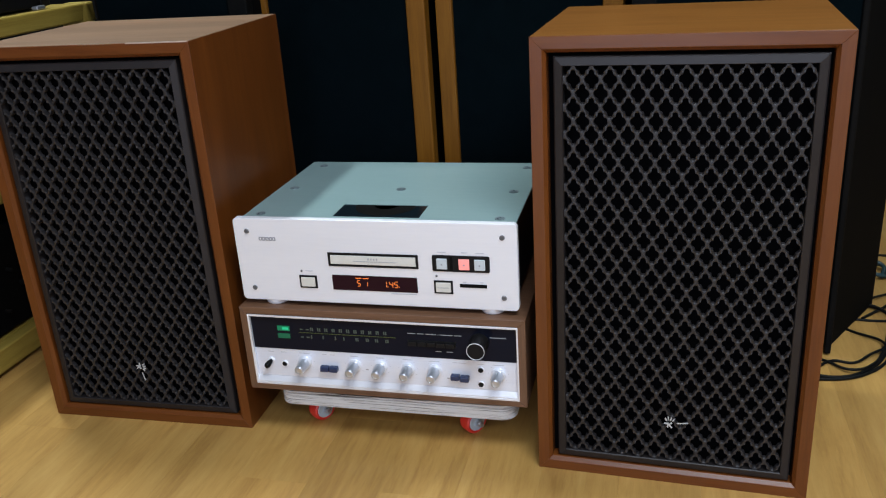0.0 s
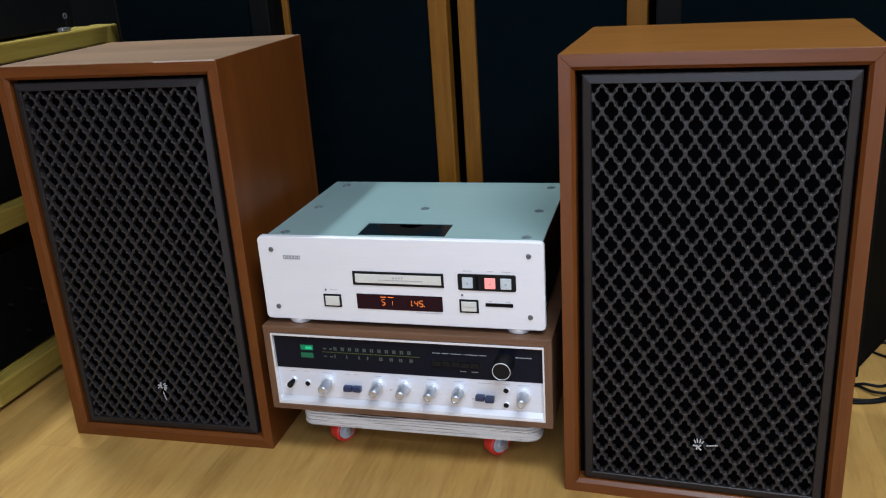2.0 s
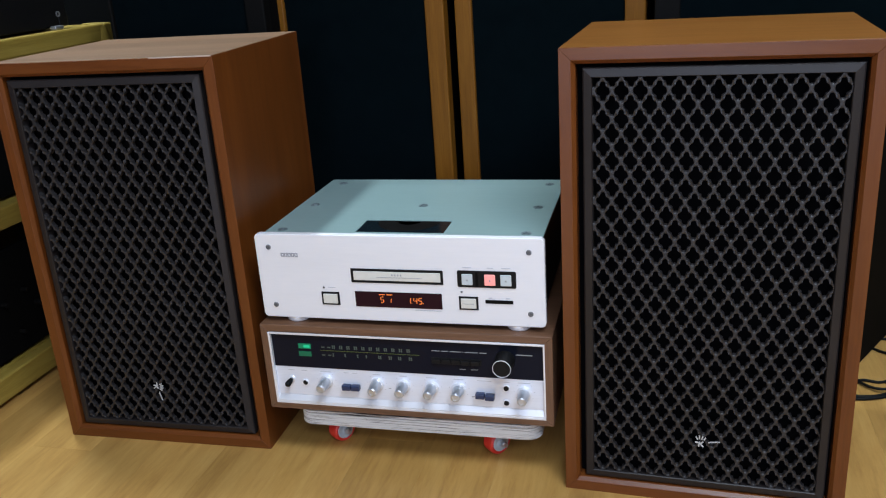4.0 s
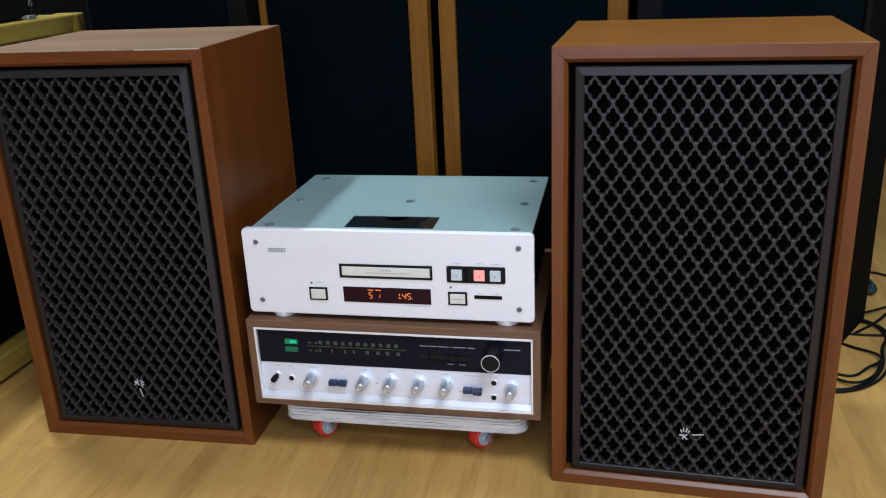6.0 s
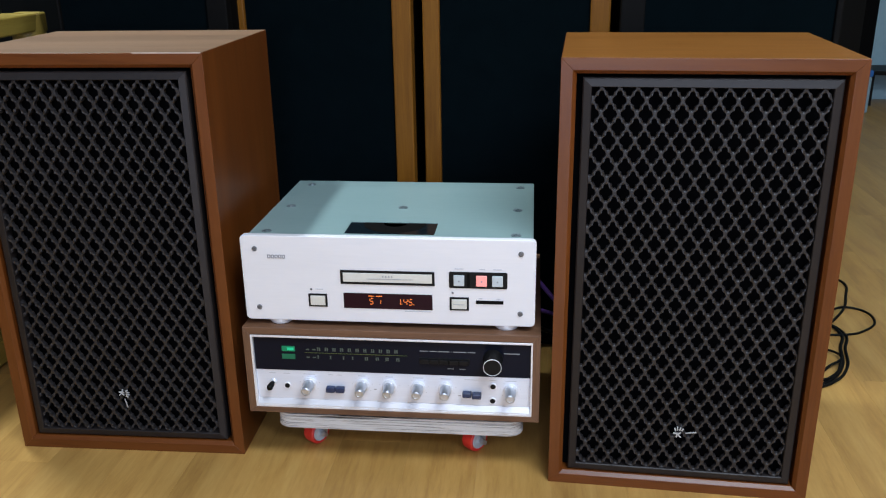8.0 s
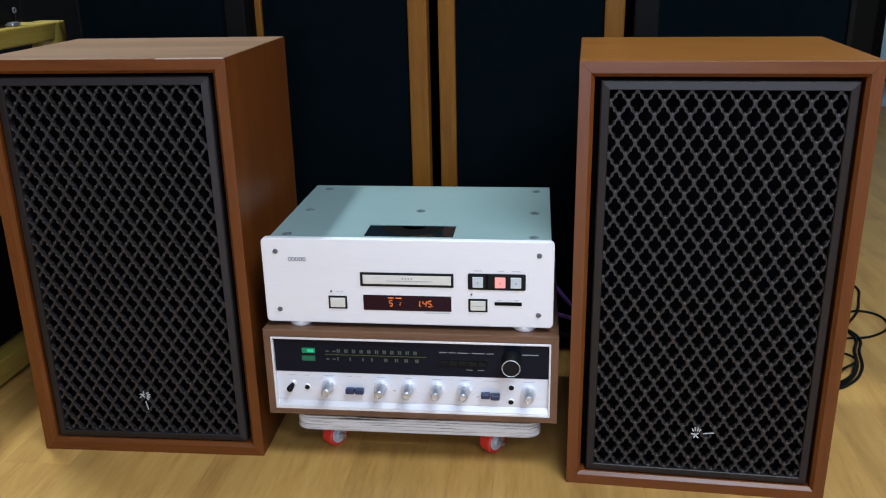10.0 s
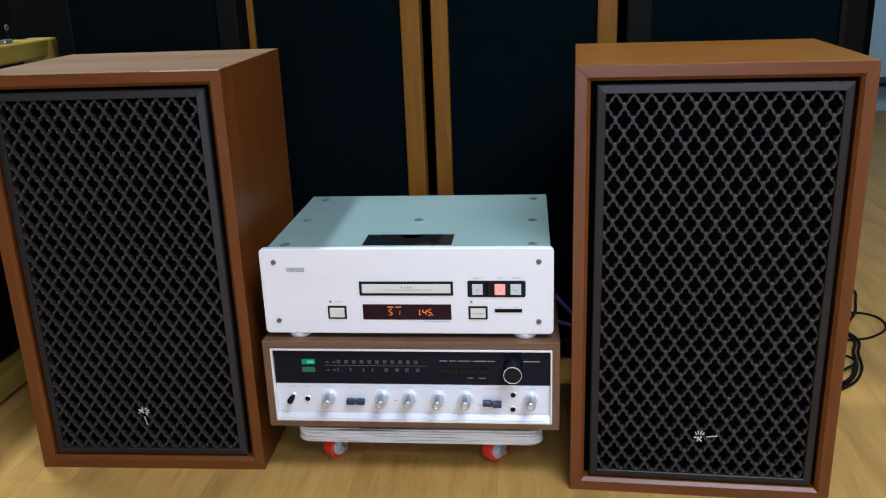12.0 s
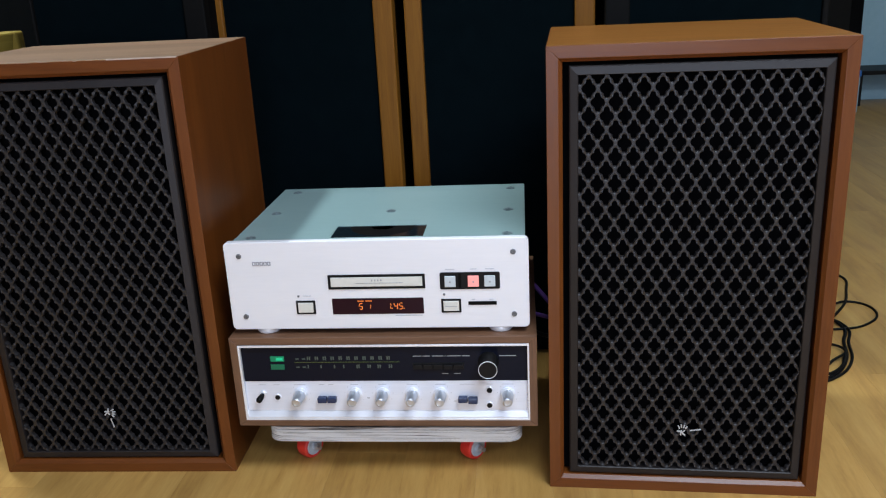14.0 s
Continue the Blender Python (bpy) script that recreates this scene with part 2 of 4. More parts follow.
def rounded(x0, x1, z0, z1, r, n=5):
    """The outline of a rectangle with round corners."""
    out = []
    for cx, cz, a0 in ((x1 - r, z1 - r, 0), (x0 + r, z1 - r, 90), (x0 + r, z0 + r, 180), (x1 - r, z0 + r, 270)):
        for i in range(n + 1):
            a = radians(a0 + 90 * i / n)
            out.append((cx + r * math.cos(a), cz + r * math.sin(a)))
    return out


def lathe(bm, profile, m, n=28):
    """A body of revolution about the local z axis: profile of (radius, height), placed by m."""
    rings = []
    for r, h in profile:
        if r <= 1e-6:
            rings.append([bm.verts.new(m @ Vector((0, 0, h)))])
        else:
            rings.append([bm.verts.new(m @ Vector((r * math.cos(2 * math.pi * i / n), r * math.sin(2 * math.pi * i / n), h))) for i in range(n)])
    for a, b in zip(rings, rings[1:]):
        for i in range(n):
            j = (i + 1) % n
            if len(a) == 1 and len(b) > 1:
                bm.faces.new((a[0], b[i], b[j]))
            elif len(b) == 1 and len(a) > 1:
                bm.faces.new((a[i], b[0], a[j]))
            elif len(a) > 1:
                bm.faces.new((a[i], b[i], b[j], a[j]))
    bmesh.ops.recalc_face_normals(bm, faces=bm.faces)
    return bm


def frame_bars(bm, x0, x1, z0, z1, w, y0, y1, bevel=0.0):
    """A mitred frame of four bars."""
    o = ((x0, z0), (x1, z0), (x1, z1), (x0, z1))
    i = ((x0 + w, z0 + w), (x1 - w, z0 + w), (x1 - w, z1 - w), (x0 + w, z1 - w))
    for k in range(4):
        j = (k + 1) % 4
        prism(bm, (o[k], o[j], i[j], i[k]), y0, y1, bevel)
    return bm


def mesh_of(name, bm, mat, smooth=False):
    me = bpy.data.meshes.new(name)
    bm.to_mesh(me)
    bm.free()
    me.materials.append(mat)
    if smooth:
        me.polygons.foreach_set("use_smooth", [True] * len(me.polygons))
        me.set_sharp_from_angle(angle=radians(40))
    return me


def part(name, bm, mat, parent, label="", smooth=False):
    me = bm if isinstance(bm, bpy.types.Mesh) else mesh_of(name, bm, mat, smooth)
    ob = new(name, me)
    ob.parent = parent
    return tagged(ob, label)


def thing(name, m, label, category, group="", kind=""):
    ob = new(name)
    ob.matrix_world = m
    ob.empty_display_size = 0.05
    return tagged(ob, label, category, group, kind)


def setting(name, bm, mat, label, category):
    return tagged(new(name, mesh_of(name, bm, mat)), label, category, kind="structure")


def front(x, y, z):
    """A pose on a front face, its z axis pointing towards the viewer (-y)."""
    return pose(x, y, z, 90, 0, 0)


# ---- the room ----
floor = setting("floor", boxed(-2.4, 3.2, -3.2, 3.5, -0.06, -0.0045), LAMINATE, "light honey wood laminate floor boards", "floor")
setting("ceiling", boxed(-2.5, 3.3, -3.3, 3.6, 2.5, 2.6), CEILING, "plain off-white painted ceiling", "ceiling")
setting("wall_west", boxed(-2.5, -2.4, -3.3, 1.1, -0.06, 2.5), ROOMWALL, "plain greyish room wall", "wall")
south = bmesh.new()
for x0, x1, z0, z1 in ((-2.4, WINDOW[0], -0.06, 2.5), (WINDOW[1], 3.2, -0.06, 2.5), (WINDOW[0], WINDOW[1], -0.06, WINDOW[2]), (WINDOW[0], WINDOW[1], WINDOW[3], 2.5)):
    box(south, x0, x1, -3.3, -3.2, z0, z1)
setting("wall_south", south, ROOMWALL, "plain greyish room wall with a tall window opening", "wall")
# Frame added round the opening of the assumed window.
setting("window_1", frame_bars(bmesh.new(), *WINDOW, 0.035, -3.232, -3.205, 0.002), ROOMWALL, "tall window with a slim grey frame, unseen and assumed", "window")
setting("wall_east", boxed(3.2, 3.3, -3.3, 3.6, -0.06, 2.5), ROOMWALL, "plain greyish room wall", "wall")
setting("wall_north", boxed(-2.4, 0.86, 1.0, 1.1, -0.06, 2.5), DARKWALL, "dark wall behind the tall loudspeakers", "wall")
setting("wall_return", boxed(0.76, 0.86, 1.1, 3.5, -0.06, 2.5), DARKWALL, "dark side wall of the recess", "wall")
setting("wall_far", boxed(0.86, 3.2, 3.5, 3.6, -0.06, 2.5), WALLPAINT, "pale blue painted far wall", "wall")
setting("baseboard", boxed(0.862, 3.198, 3.484, 3.4985, 0.0, 0.045, bevel=0.003), BLACK, "thin dark baseboard along the far wall", "baseboard")


# ---- the two lattice-front loudspeakers ----
SW, SD, SH, ST = 0.385, 0.326, 0.656, 0.021
GX, GZ0, GZ1, GW = 0.1650, 0.0228, 0.6295, 0.0125
PITCH, RISE = 0.02352, 0.0366


def lattice_mesh(shift):
    """Lobed holes between flat strands; raised beads stand at the cusps half way along each strand."""
    ts = (0.0, 0.07, 0.15, 0.25, 0.34, 0.42, 0.5, 0.58, 0.66, 0.75, 0.85, 0.93)
    side = (0.755, 0.785, 0.84, 0.88, 0.83, 0.765, 0.725, 0.765, 0.82, 0.86, 0.80, 0.735)
    tip = (0.665, 0.715, 0.80, 0.86, 0.83, 0.77, 0.725, 0.765, 0.82, 0.88, 0.86, 0.80)
    ring = []
    for q in range(4):
        for t, s in zip(ts, tip if q % 2 else side):
            u, v = ((1 - t, t), (-t, 1 - t), (-(1 - t), -t), (t, -(1 - t)))[q]
            ring.append((u, v, s, 0.0016 * math.exp(-((t - 0.5) / 0.10) ** 2)))
    n = len(ring)
    levels = ((1.0, 0.0, 0.25), (0.60, 0.0, 0.6), (0.22, 0.0002, 1.0), (0.0, 0.0013, 0.8), (-0.05, 0.0070, 0.0))
    verts, faces = [], []
    half_w, z_mid, half_h = GX - GW + 0.003, (GZ0 + GZ1) / 2, (GZ1 - GZ0) / 2 - GW + 0.001
    for row in range(-18, 19):
        for c in range(-9, 9):
            cx = (c + (0.0 if row % 2 else 0.5)) * PITCH + shift
            cz = 0.3245 + row * RISE / 2
            if abs(cx) > half_w + PITCH * 0.5 or abs(cz - z_mid) > half_h + RISE * 0.5:
                continue
            k = len(verts)
            for out, y, rise in levels:
                for u, v, s, h in ring:
                    f = s + (1 - s) * out
                    verts.append((cx + f * u * PITCH / 2, y - h * rise, cz + f * v * RISE / 2))
            for r in range(len(levels) - 1):
                for i in range(n):
                    j = (i + 1) % n
                    faces.append((k + r * n + j, k + r * n + i, k + (r + 1) * n + i, k + (r + 1) * n + j))
    me = bpy.data.meshes.new("lattice")
    me.from_pydata(verts, [], faces)
    bm = bmesh.new()
    bm.from_mesh(me)
    bpy.data.meshes.remove(me)
    bmesh.ops.remove_doubles(bm, verts=bm.verts, dist=2e-5)
    for co, no in (((half_w, 0, 0), (1, 0, 0)), ((-half_w, 0, 0), (-1, 0, 0)), ((0, 0, z_mid + half_h), (0, 0, 1)), ((0, 0, z_mid - half_h), (0, 0, -1))):
        bmesh.ops.bisect_plane(bm, geom=[*bm.verts, *bm.edges, *bm.faces], dist=1e-6, plane_co=co, plane_no=no, clear_outer=True)
    return mesh_of("lattice", bm, LATTICE, True)


def panel(outer, inner, c):
    """A mitred cabinet panel whose inner front edge is chamfered by c; outer and inner are pairs of (x, z)."""
    bm = bmesh.new()
    (ax, az), (bx, bz) = inner
    px, pz = [(o[0] - i[0], o[1] - i[1]) for o, i in zip(outer, inner)][0], [(o[0] - i[0], o[1] - i[1]) for o, i in zip(outer, inner)][1]
    k = c / ST
    lip = ((ax + px[0] * k, az + px[1] * k), (bx + pz[0] * k, bz + pz[1] * k))
    rings = []
    for pts, y in (((*outer, lip[1], lip[0]), 0.0), ((*outer, inner[1], inner[0]), c * 1.1), ((*outer, inner[1], inner[0]), SD)):
        rings.append([bm.verts.new((x, y, z)) for x, z in pts])
    for a, b in zip(rings, rings[1:]):
        for i in range(4):
            bm.faces.new((a[i], a[(i + 1) % 4], b[(i + 1) % 4], b[i]))
    bm.faces.new(rings[0])
    bm.faces.new(list(reversed(rings[-1])))
    bmesh.ops.recalc_face_normals(bm, faces=bm.faces)
    sharp = [e for e in bm.edges if len(e.link_faces) == 2 and e.calc_face_angle() > 0.4]
    bmesh.ops.bevel(bm, geom=sharp, offset=0.0005, segments=2, affect="EDGES", profile=0.5)
    return bm


def badge_mesh(turned):
    """A small emblem of slanted strokes and the plain bar of a name beside it."""
    bm = bmesh.new()
    for x, z, w, h, lean in ((-0.0095, 0.0065, 0.0020, 0.0060, -25), (-0.0055, 0.0085, 0.0020, 0.0070, -6), (-0.0010, 0.0080, 0.0020, 0.0065, 14), (0.0030, 0.0062, 0.0018, 0.0055, 34),
                             (-0.0095, -0.0015, 0.0060, 0.0020, 8), (-0.0060, -0.0045, 0.0022, 0.0090, 4), (-0.0022, -0.0020, 0.0020, 0.0075, 48), (-0.0015, -0.0068, 0.0020, 0.0070, -46)):
        m = pose(0, 0, 0, 0, 90 if turned else 0, 0) @ pose(x, 0, z, 0, lean, 0)
        bmesh.ops.create_cube(bm, size=1.0, matrix=m @ Matrix.Diagonal((w, 0.0016, h, 1)))
    m = pose(0, 0, 0, 0, 78 if turned else -8, 0) @ pose(0.018, 0, -0.001, 0, 0, 0)
    bmesh.ops.create_cube(bm, size=1.0, matrix=m @ Matrix.Diagonal((0.019, 0.0014, 0.0014, 1)))
    return bm


def worn_edge(x0, x1, h):
    """A pale strip of uneven width where the veneer has rubbed through along an edge."""
    rnd = random.Random(7)
    bm = bmesh.new()
    n = 40
    rows = []
    for i in range(n + 1):
        x = x0 + (x1 - x0) * i / n
        w = 0.0002 + 0.0016 * rnd.random() * i / n
        rows.append([bm.verts.new(p) for p in ((x, -0.0002, h - 0.0010), (x, -0.0002, h + 0.0008), (x, w, h + 0.0009), (x, w, h - 0.0010))])
    for a, b in zip(rows, rows[1:]):
        for k in range(4):
            bm.faces.new((a[k], a[(k + 1) % 4], b[(k + 1) % 4], b[k]))
    bm.faces.new(rows[0])
    bm.faces.new(list(reversed(rows[-1])))
    bmesh.ops.recalc_face_normals(bm, faces=bm.faces)
    return bm


def lattice_speaker(m, label, badge_at, turned, top_mat, top_label, grille_x, shift):
    sp = thing("loudspeaker", m, label, "loudspeaker", "pair of lattice-front loudspeakers")
    w, h, t = SW / 2, SH, ST
    part("side_panel", panel(((-w, 0), (-w, h)), ((-w + t, t), (-w + t, h - t)), 0.005), VENEER, sp)
    part("side_panel", panel(((w, 0), (w, h)), ((w - t, t), (w - t, h - t)), 0.005), VENEER, sp)
    part("top_panel", panel(((-w, h), (w, h)), ((-w + t, h - t), (w - t, h - t)), 0.005), VENEER_FLAT, sp)
    # Thin sheet whose colour carries the light falling on the top.
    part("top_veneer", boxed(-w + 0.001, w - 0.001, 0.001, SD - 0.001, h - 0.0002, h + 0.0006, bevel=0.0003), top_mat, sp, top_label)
    if top_mat is VENEER_FADED_SHEEN:
        part("worn_edge", worn_edge(0.09, w - 0.002, h), BARE_WOOD, sp, "pale rubbed front edge")
    part("bottom_panel", panel(((-w, 0), (w, 0)), ((-w + t, t), (w - t, t)), 0.005), VENEER_FLAT, sp)
    part("back_panel", boxed(-w + t, w - t, SD - 0.018, SD - 0.004, t, h - t), BLACK, sp, "black back board")
    part("baffle", boxed(-w + t, w - t, 0.024, 0.040, t, h - t), CLOTH, sp, "black cloth behind the lattice")
    gf = bmesh.new()
    o = ((-GX, GZ0), (GX, GZ0), (GX, GZ1), (-GX, GZ1))
    rings = []
    for inset, y in ((0.0, 0.022), (0.0, 0.0082), (0.0018, 0.0066), (GW - 0.0012, 0.0046), (GW - 0.0002, 0.0060), (GW, 0.022)):
        rings.append([gf.verts.new((x - math.copysign(inset, x), y, z + (inset if z < 0.3 else -inset))) for x, z in o])
    for a, b in zip(rings, rings[1:]):
        for i in range(4):
            j = (i + 1) % 4
            gf.faces.new((a[i], b[i], b[j], a[j]))
    bmesh.ops.recalc_face_normals(gf, faces=gf.faces)
    fr = part("grille_frame", gf, GRILLE_FRAME, sp, "dark brown mitred grille frame")
    fr.location = (grille_x, 0, 0)
    la = part("lattice", lattice_mesh(shift), LATTICE, sp, "dark brown moulded lattice of lobed diamonds")
    la.location = (0, 0.0078, 0)
    bd = part("badge", badge_mesh(turned), BADGE, sp, "small silver emblem")
    bd.location, bd.scale = (badge_at[0], 0.0055, badge_at[1]), (0.85, 1.0, 0.85)
    return sp


lattice_speaker(pose(-0.4475, 0.013, 0, 0, 0, 1.0) @ Matrix.Diagonal((1, 1, 1.005, 1)), "reddish teak loudspeaker with a dark lattice grille and turned badge", (-0.005, 0.102), True, VENEER_FADED_SHEEN, "pale faded teak top with sheen put into its colour", -0.002, -0.0054)
lattice_speaker(pose(0.440, -0.029, 0, 0, 0, -3.0), "reddish teak loudspeaker with a dark lattice grille and level badge", (0.003, 0.100), False, VENEER_TOP_LIT, "orange teak top, brightened in its colour for light from above", 0.002, 0.0036)


# ---- tall loudspeakers behind ----
def tall_speaker(name, m, w, d, h, stile, stile_mat, cloth_mat, body_mat, label, lift=0.0, left=None):
    sp = thing(name, m, label, "loudspeaker", "row of tall loudspeakers")
    left = stile if left is None else left
    part("body", boxed(-w / 2 + 0.002, w / 2 - 0.002, 0.022, d, lift, h, bevel=0.003), body_mat, sp)
    part("stile", boxed(-w / 2, -w / 2 + left, 0, 0.028, lift, h - 0.03, bevel=0.003), stile_mat, sp)
    part("stile", boxed(w / 2 - stile, w / 2, 0, 0.028, lift, h - 0.03, bevel=0.003), stile_mat, sp)
    part("top_rail", boxed(-w / 2, w / 2, 0, 0.028, h - 0.03, h, bevel=0.003), stile_mat, sp)
    part("grille_cloth", boxed(-w / 2 + left, w / 2 - stile, 0.008, 0.024, lift + 0.03, h - 0.03), cloth_mat, sp, "dark blue stretched cloth")
    part("plinth", boxed(-w / 2 + 0.03, w / 2 - 0.03, 0.04, d - 0.03, 0.0, lift + 0.03), BLACK, sp, "black recessed plinth")
    return sp


tall_speaker("tall_loudspeaker", pose(-0.1925, 0.487, 0, 0, 0, -4.3), 0.346, 0.36, 1.15, 0.0375, OAK, NAVY, BLACK_WOOD,
             "tall loudspeaker with navy cloth between honey oak strips", left=0.0145)
tall_speaker("tall_loudspeaker", pose(0.1745, 0.453, 0, 0, 0, -5.6), 0.347, 0.36, 1.15, 0.036, OAK, NAVY, BLACK_WOOD,
             "tall loudspeaker with navy cloth between honey oak strips", left=0.0325)
tall_speaker("black_loudspeaker", pose(-0.528, 0.432, 0, 0, 0, 0.0), 0.335, 0.40, 1.15, 0.040, CHARCOAL, NAVY, BLACK_WOOD,
             "tall black loudspeaker with a navy cloth front", left=0.006)


def wedge_speaker():
    """The black loudspeaker whose side flares towards the back."""
    sp = thing("black_loudspeaker", pose(0.362, 0.402, 0, 0, 0, -0.8), "tall black loudspeaker standing beside tangled cables", "loudspeaker", "row of tall loudspeakers")
    plan = ((0.002, 0.022), (0.371, 0.022), (0.372, 0.030), (0.486, 0.230), (0.486, 0.262), (0.002, 0.262))
    bm = bmesh.new()
    a = [bm.verts.new((x, y, 0.004)) for x, y in plan]
    b = [bm.verts.new((x, y, 1.15)) for x, y in plan]
    bm.faces.new(list(reversed(a)))
    bm.faces.new(b)
    for k in range(len(a)):
        j = (k + 1) % len(a)
        bm.faces.new((a[k], a[j], b[j], b[k]))
    bmesh.ops.bevel(bm, geom=list(bm.edges), offset=0.002, segments=2, affect="EDGES", profile=0.5)
    part("body", bm, BLACK_WOOD, sp)
    part("stile", boxed(0.0, 0.042, 0.0, 0.026, 0.004, 1.12, bevel=0.003), CHARCOAL, sp)
    part("stile", boxed(0.362, 0.373, 0.0, 0.026, 0.004, 1.12, bevel=0.003), CHARCOAL, sp)
    part("top_rail", boxed(0.0, 0.373, 0.0, 0.026, 1.12, 1.15, bevel=0.003), CHARCOAL, sp)
    part("grille_cloth", boxed(0.042, 0.362, 0.008, 0.024, 0.03, 1.12), NAVY, sp, "dark blue stretched cloth")
    part("plinth", boxed(0.03, 0.35, 0.04, 0.24, 0.0, 0.03), BLACK, sp)
    return sp


wedge_speaker()


# ---- disc player ----
def bar(bm, x0, x1, z0, z1, y, t=0.0006):
    return box(bm, x0, x1, y - t, y + 0.0004, z0, z1)


SEGMENTS = {"a": (0, 2, 1), "b": (1, 1, 0), "c": (1, 0, 0), "d": (0, 0, 1), "e": (0, 0, 0), "f": (0, 1, 0), "g": (0, 1, 1)}
GLYPHS = {"5": "afgcd", "1": "bc", "4": "fgbc", "7": "abc"}


def digit(glyph, x, z, w, h, y, parent, cap=False):
    bm = bmesh.new()
    s = 0.0008
    for k in GLYPHS[glyph]:
        cx, cz, flat = SEGMENTS[k]
        px, pz = x + cx * w, z + cz * h / 2
        lean = 0.12 * (pz + h / 4 - z)
        if flat:
            box(bm, x + s + lean, x + w - s + lean, y - 0.0005, y, pz - s / 2, pz + s / 2)
        else:
            box(bm, px - s / 2 + lean, px + s / 2 + lean, y - 0.0005, y, pz + s * 0.7, pz + h / 2 - s * 0.7)
    if cap:
        box(bm, x - 0.0015, x + 0.0075, y - 0.0005, y, 0.0522, 0.0531)
    part("digit", bm, AMBER, parent)


def disc_player(m):
    cd = thing("disc_player", m, "silver compact disc player with a pale teal top, on the receiver", "disc player")
    z0, z1 = 0.0085, 0.1455
    part("body", boxed(-0.212, 0.212, 0.012, 0.326, z0 + 0.004, z1 - 0.008, bevel=0.001), BLACK, cd, "black painted steel sides")
    # top plate with an opening over the disc
    top = bmesh.new()
    za, zb = z1 - 0.0078, z1 - 0.0050
    wx, wy0, wy1 = 0.069, 0.031, 0.089
    rings = [[top.verts.new(p) for p in ((a, c, z), (b, c, z), (b, d, z), (a, d, z))]
             for a, b, c, d, z in ((-0.215, 0.217, 0.010, 0.328, za), (-0.215, 0.217, 0.010, 0.328, zb - 0.0006), (-0.2144, 0.2164, 0.0106, 0.3274, zb), (-wx, wx, wy0, wy1, zb), (-wx, wx, wy0, wy1, za))]
    for a, b in zip(rings, rings[1:] + rings[:1]):
        for i in range(4):
            top.faces.new((a[i], a[(i + 1) % 4], b[(i + 1) % 4], b[i]))
    bmesh.ops.recalc_face_normals(top, faces=top.faces)
    part("top_plate", top, TOPPLATE, cd, "pale teal anodised top plate")
    win = part("disc_window", boxed(-wx, wx, wy0, wy1, za, zb - 0.0008, bevel=0.0006), GLASS_DARK, cd, "smoked glass over the disc")
    clamp = lathe(bmesh.new(), ((0.050, 0), (0.050, 0.0003), (0.020, 0.0004), (0.019, 0.0001), (0, 0.0001)), pose(0.002, 0.089, zb - 0.0009), 40)
    bmesh.ops.bisect_plane(clamp, geom=[*clamp.verts, *clamp.edges, *clamp.faces], dist=1e-6, plane_co=(0, wy1 - 0.001, 0), plane_no=(0, 1, 0), clear_outer=True)
    part("disc_clamp", clamp, CHARCOAL, win, "round disc clamp behind the glass")
    for x, y in ((-0.185, 0.301), (-0.187, 0.167), (-0.190, 0.036), (0.002, 0.168), (0.193, 0.298), (0.191, 0.163), (0.191, 0.036)):
        sc = part("screw", lathe(bmesh.new(), ((0.0078, 0.0), (0.0078, 0.0008), (0.0062, 0.0011), (0.0060, 0.0004), (0.0046, 0.0004), (0.0044, 0.0018), (0.0022, 0.0020), (0.0020, 0.0008), (0, 0.0008)),
                                 pose(x, y, zb), 20), TOPSCREW, cd, "recessed satin screw", True)
    part("faceplate", prism(bmesh.new(), rounded(-0.2215, 0.2215, z0, z1, 0.007, 6), 0.0, 0.011, 0.0011), SILVER, cd, "thick champagne silver front plate")
    f = -0.0003
    for x in (-0.1995, 0.1995):
        for z in (0.0295, 0.1245):
            part("face_screw", lathe(bmesh.new(), ((0.0040, -0.0005), (0.0040, 0.0008), (0.0034, 0.0014), (0.0017, 0.0015), (0.0015, 0.0004), (0, 0.0004)), front(x, f, z), 20), SCREW, cd, "dark hex screw", True)
    bm = bmesh.new()
    for i in range(5):
        x = -0.1805 + i * 0.0056
        frame_bars(bm, x, x + 0.0048, 0.1098, 0.1155, 0.0012, f - 0.0006, f + 0.0004)
    part("badge", bm, INK, cd, "small engraved maker's mark")
    # disc tray
    tf = part("tray_surround", frame_bars(bmesh.new(), -0.0705, 0.0720, 0.0712, 0.0935, 0.0038, f - 0.0012, 0.004, 0.0005), BLACK, cd, "black tray surround")
    tr = part("tray", boxed(-0.0665, 0.0680, -0.0022, 0.004, 0.0752, 0.0895, bevel=0.0007), CREAM, cd, "cream disc tray front")
    bm = bmesh.new()
    for i in range(4):
        bar(bm, -0.0062 + i * 0.0045, -0.0046 + i * 0.0045, 0.0835, 0.0862, -0.0022)
    bar(bm, -0.030, 0.040, 0.0806, 0.0811, -0.0022)
    tagged(part("tray_print", bm, INK, tr), kind="stuff")
    # display
    dp = part("display", boxed(-0.0672, 0.0682, f - 0.0008, 0.004, 0.0318, 0.0566, bevel=0.0004), DISPLAY, cd, "dark display window with amber digits")
    y = f - 0.0009
    digit("5", -0.0275, 0.0395, 0.0048, 0.0094, y, dp, True)
    digit("1", -0.0155, 0.0402, 0.0048, 0.0066, y, dp, True)
    digit("1", 0.0150, 0.0395, 0.0042, 0.0094, y, dp)
    digit("4", 0.0240, 0.0395, 0.0052, 0.0094, y, dp)
    digit("5", 0.0318, 0.0395, 0.0052, 0.0094, y, dp)
    part("colon", box(boxed(0.0211, 0.0221, y - 0.0005, y, 0.0398, 0.0408), 0.0392, 0.0402, y - 0.0005, y, 0.0398, 0.0408), AMBER, dp)
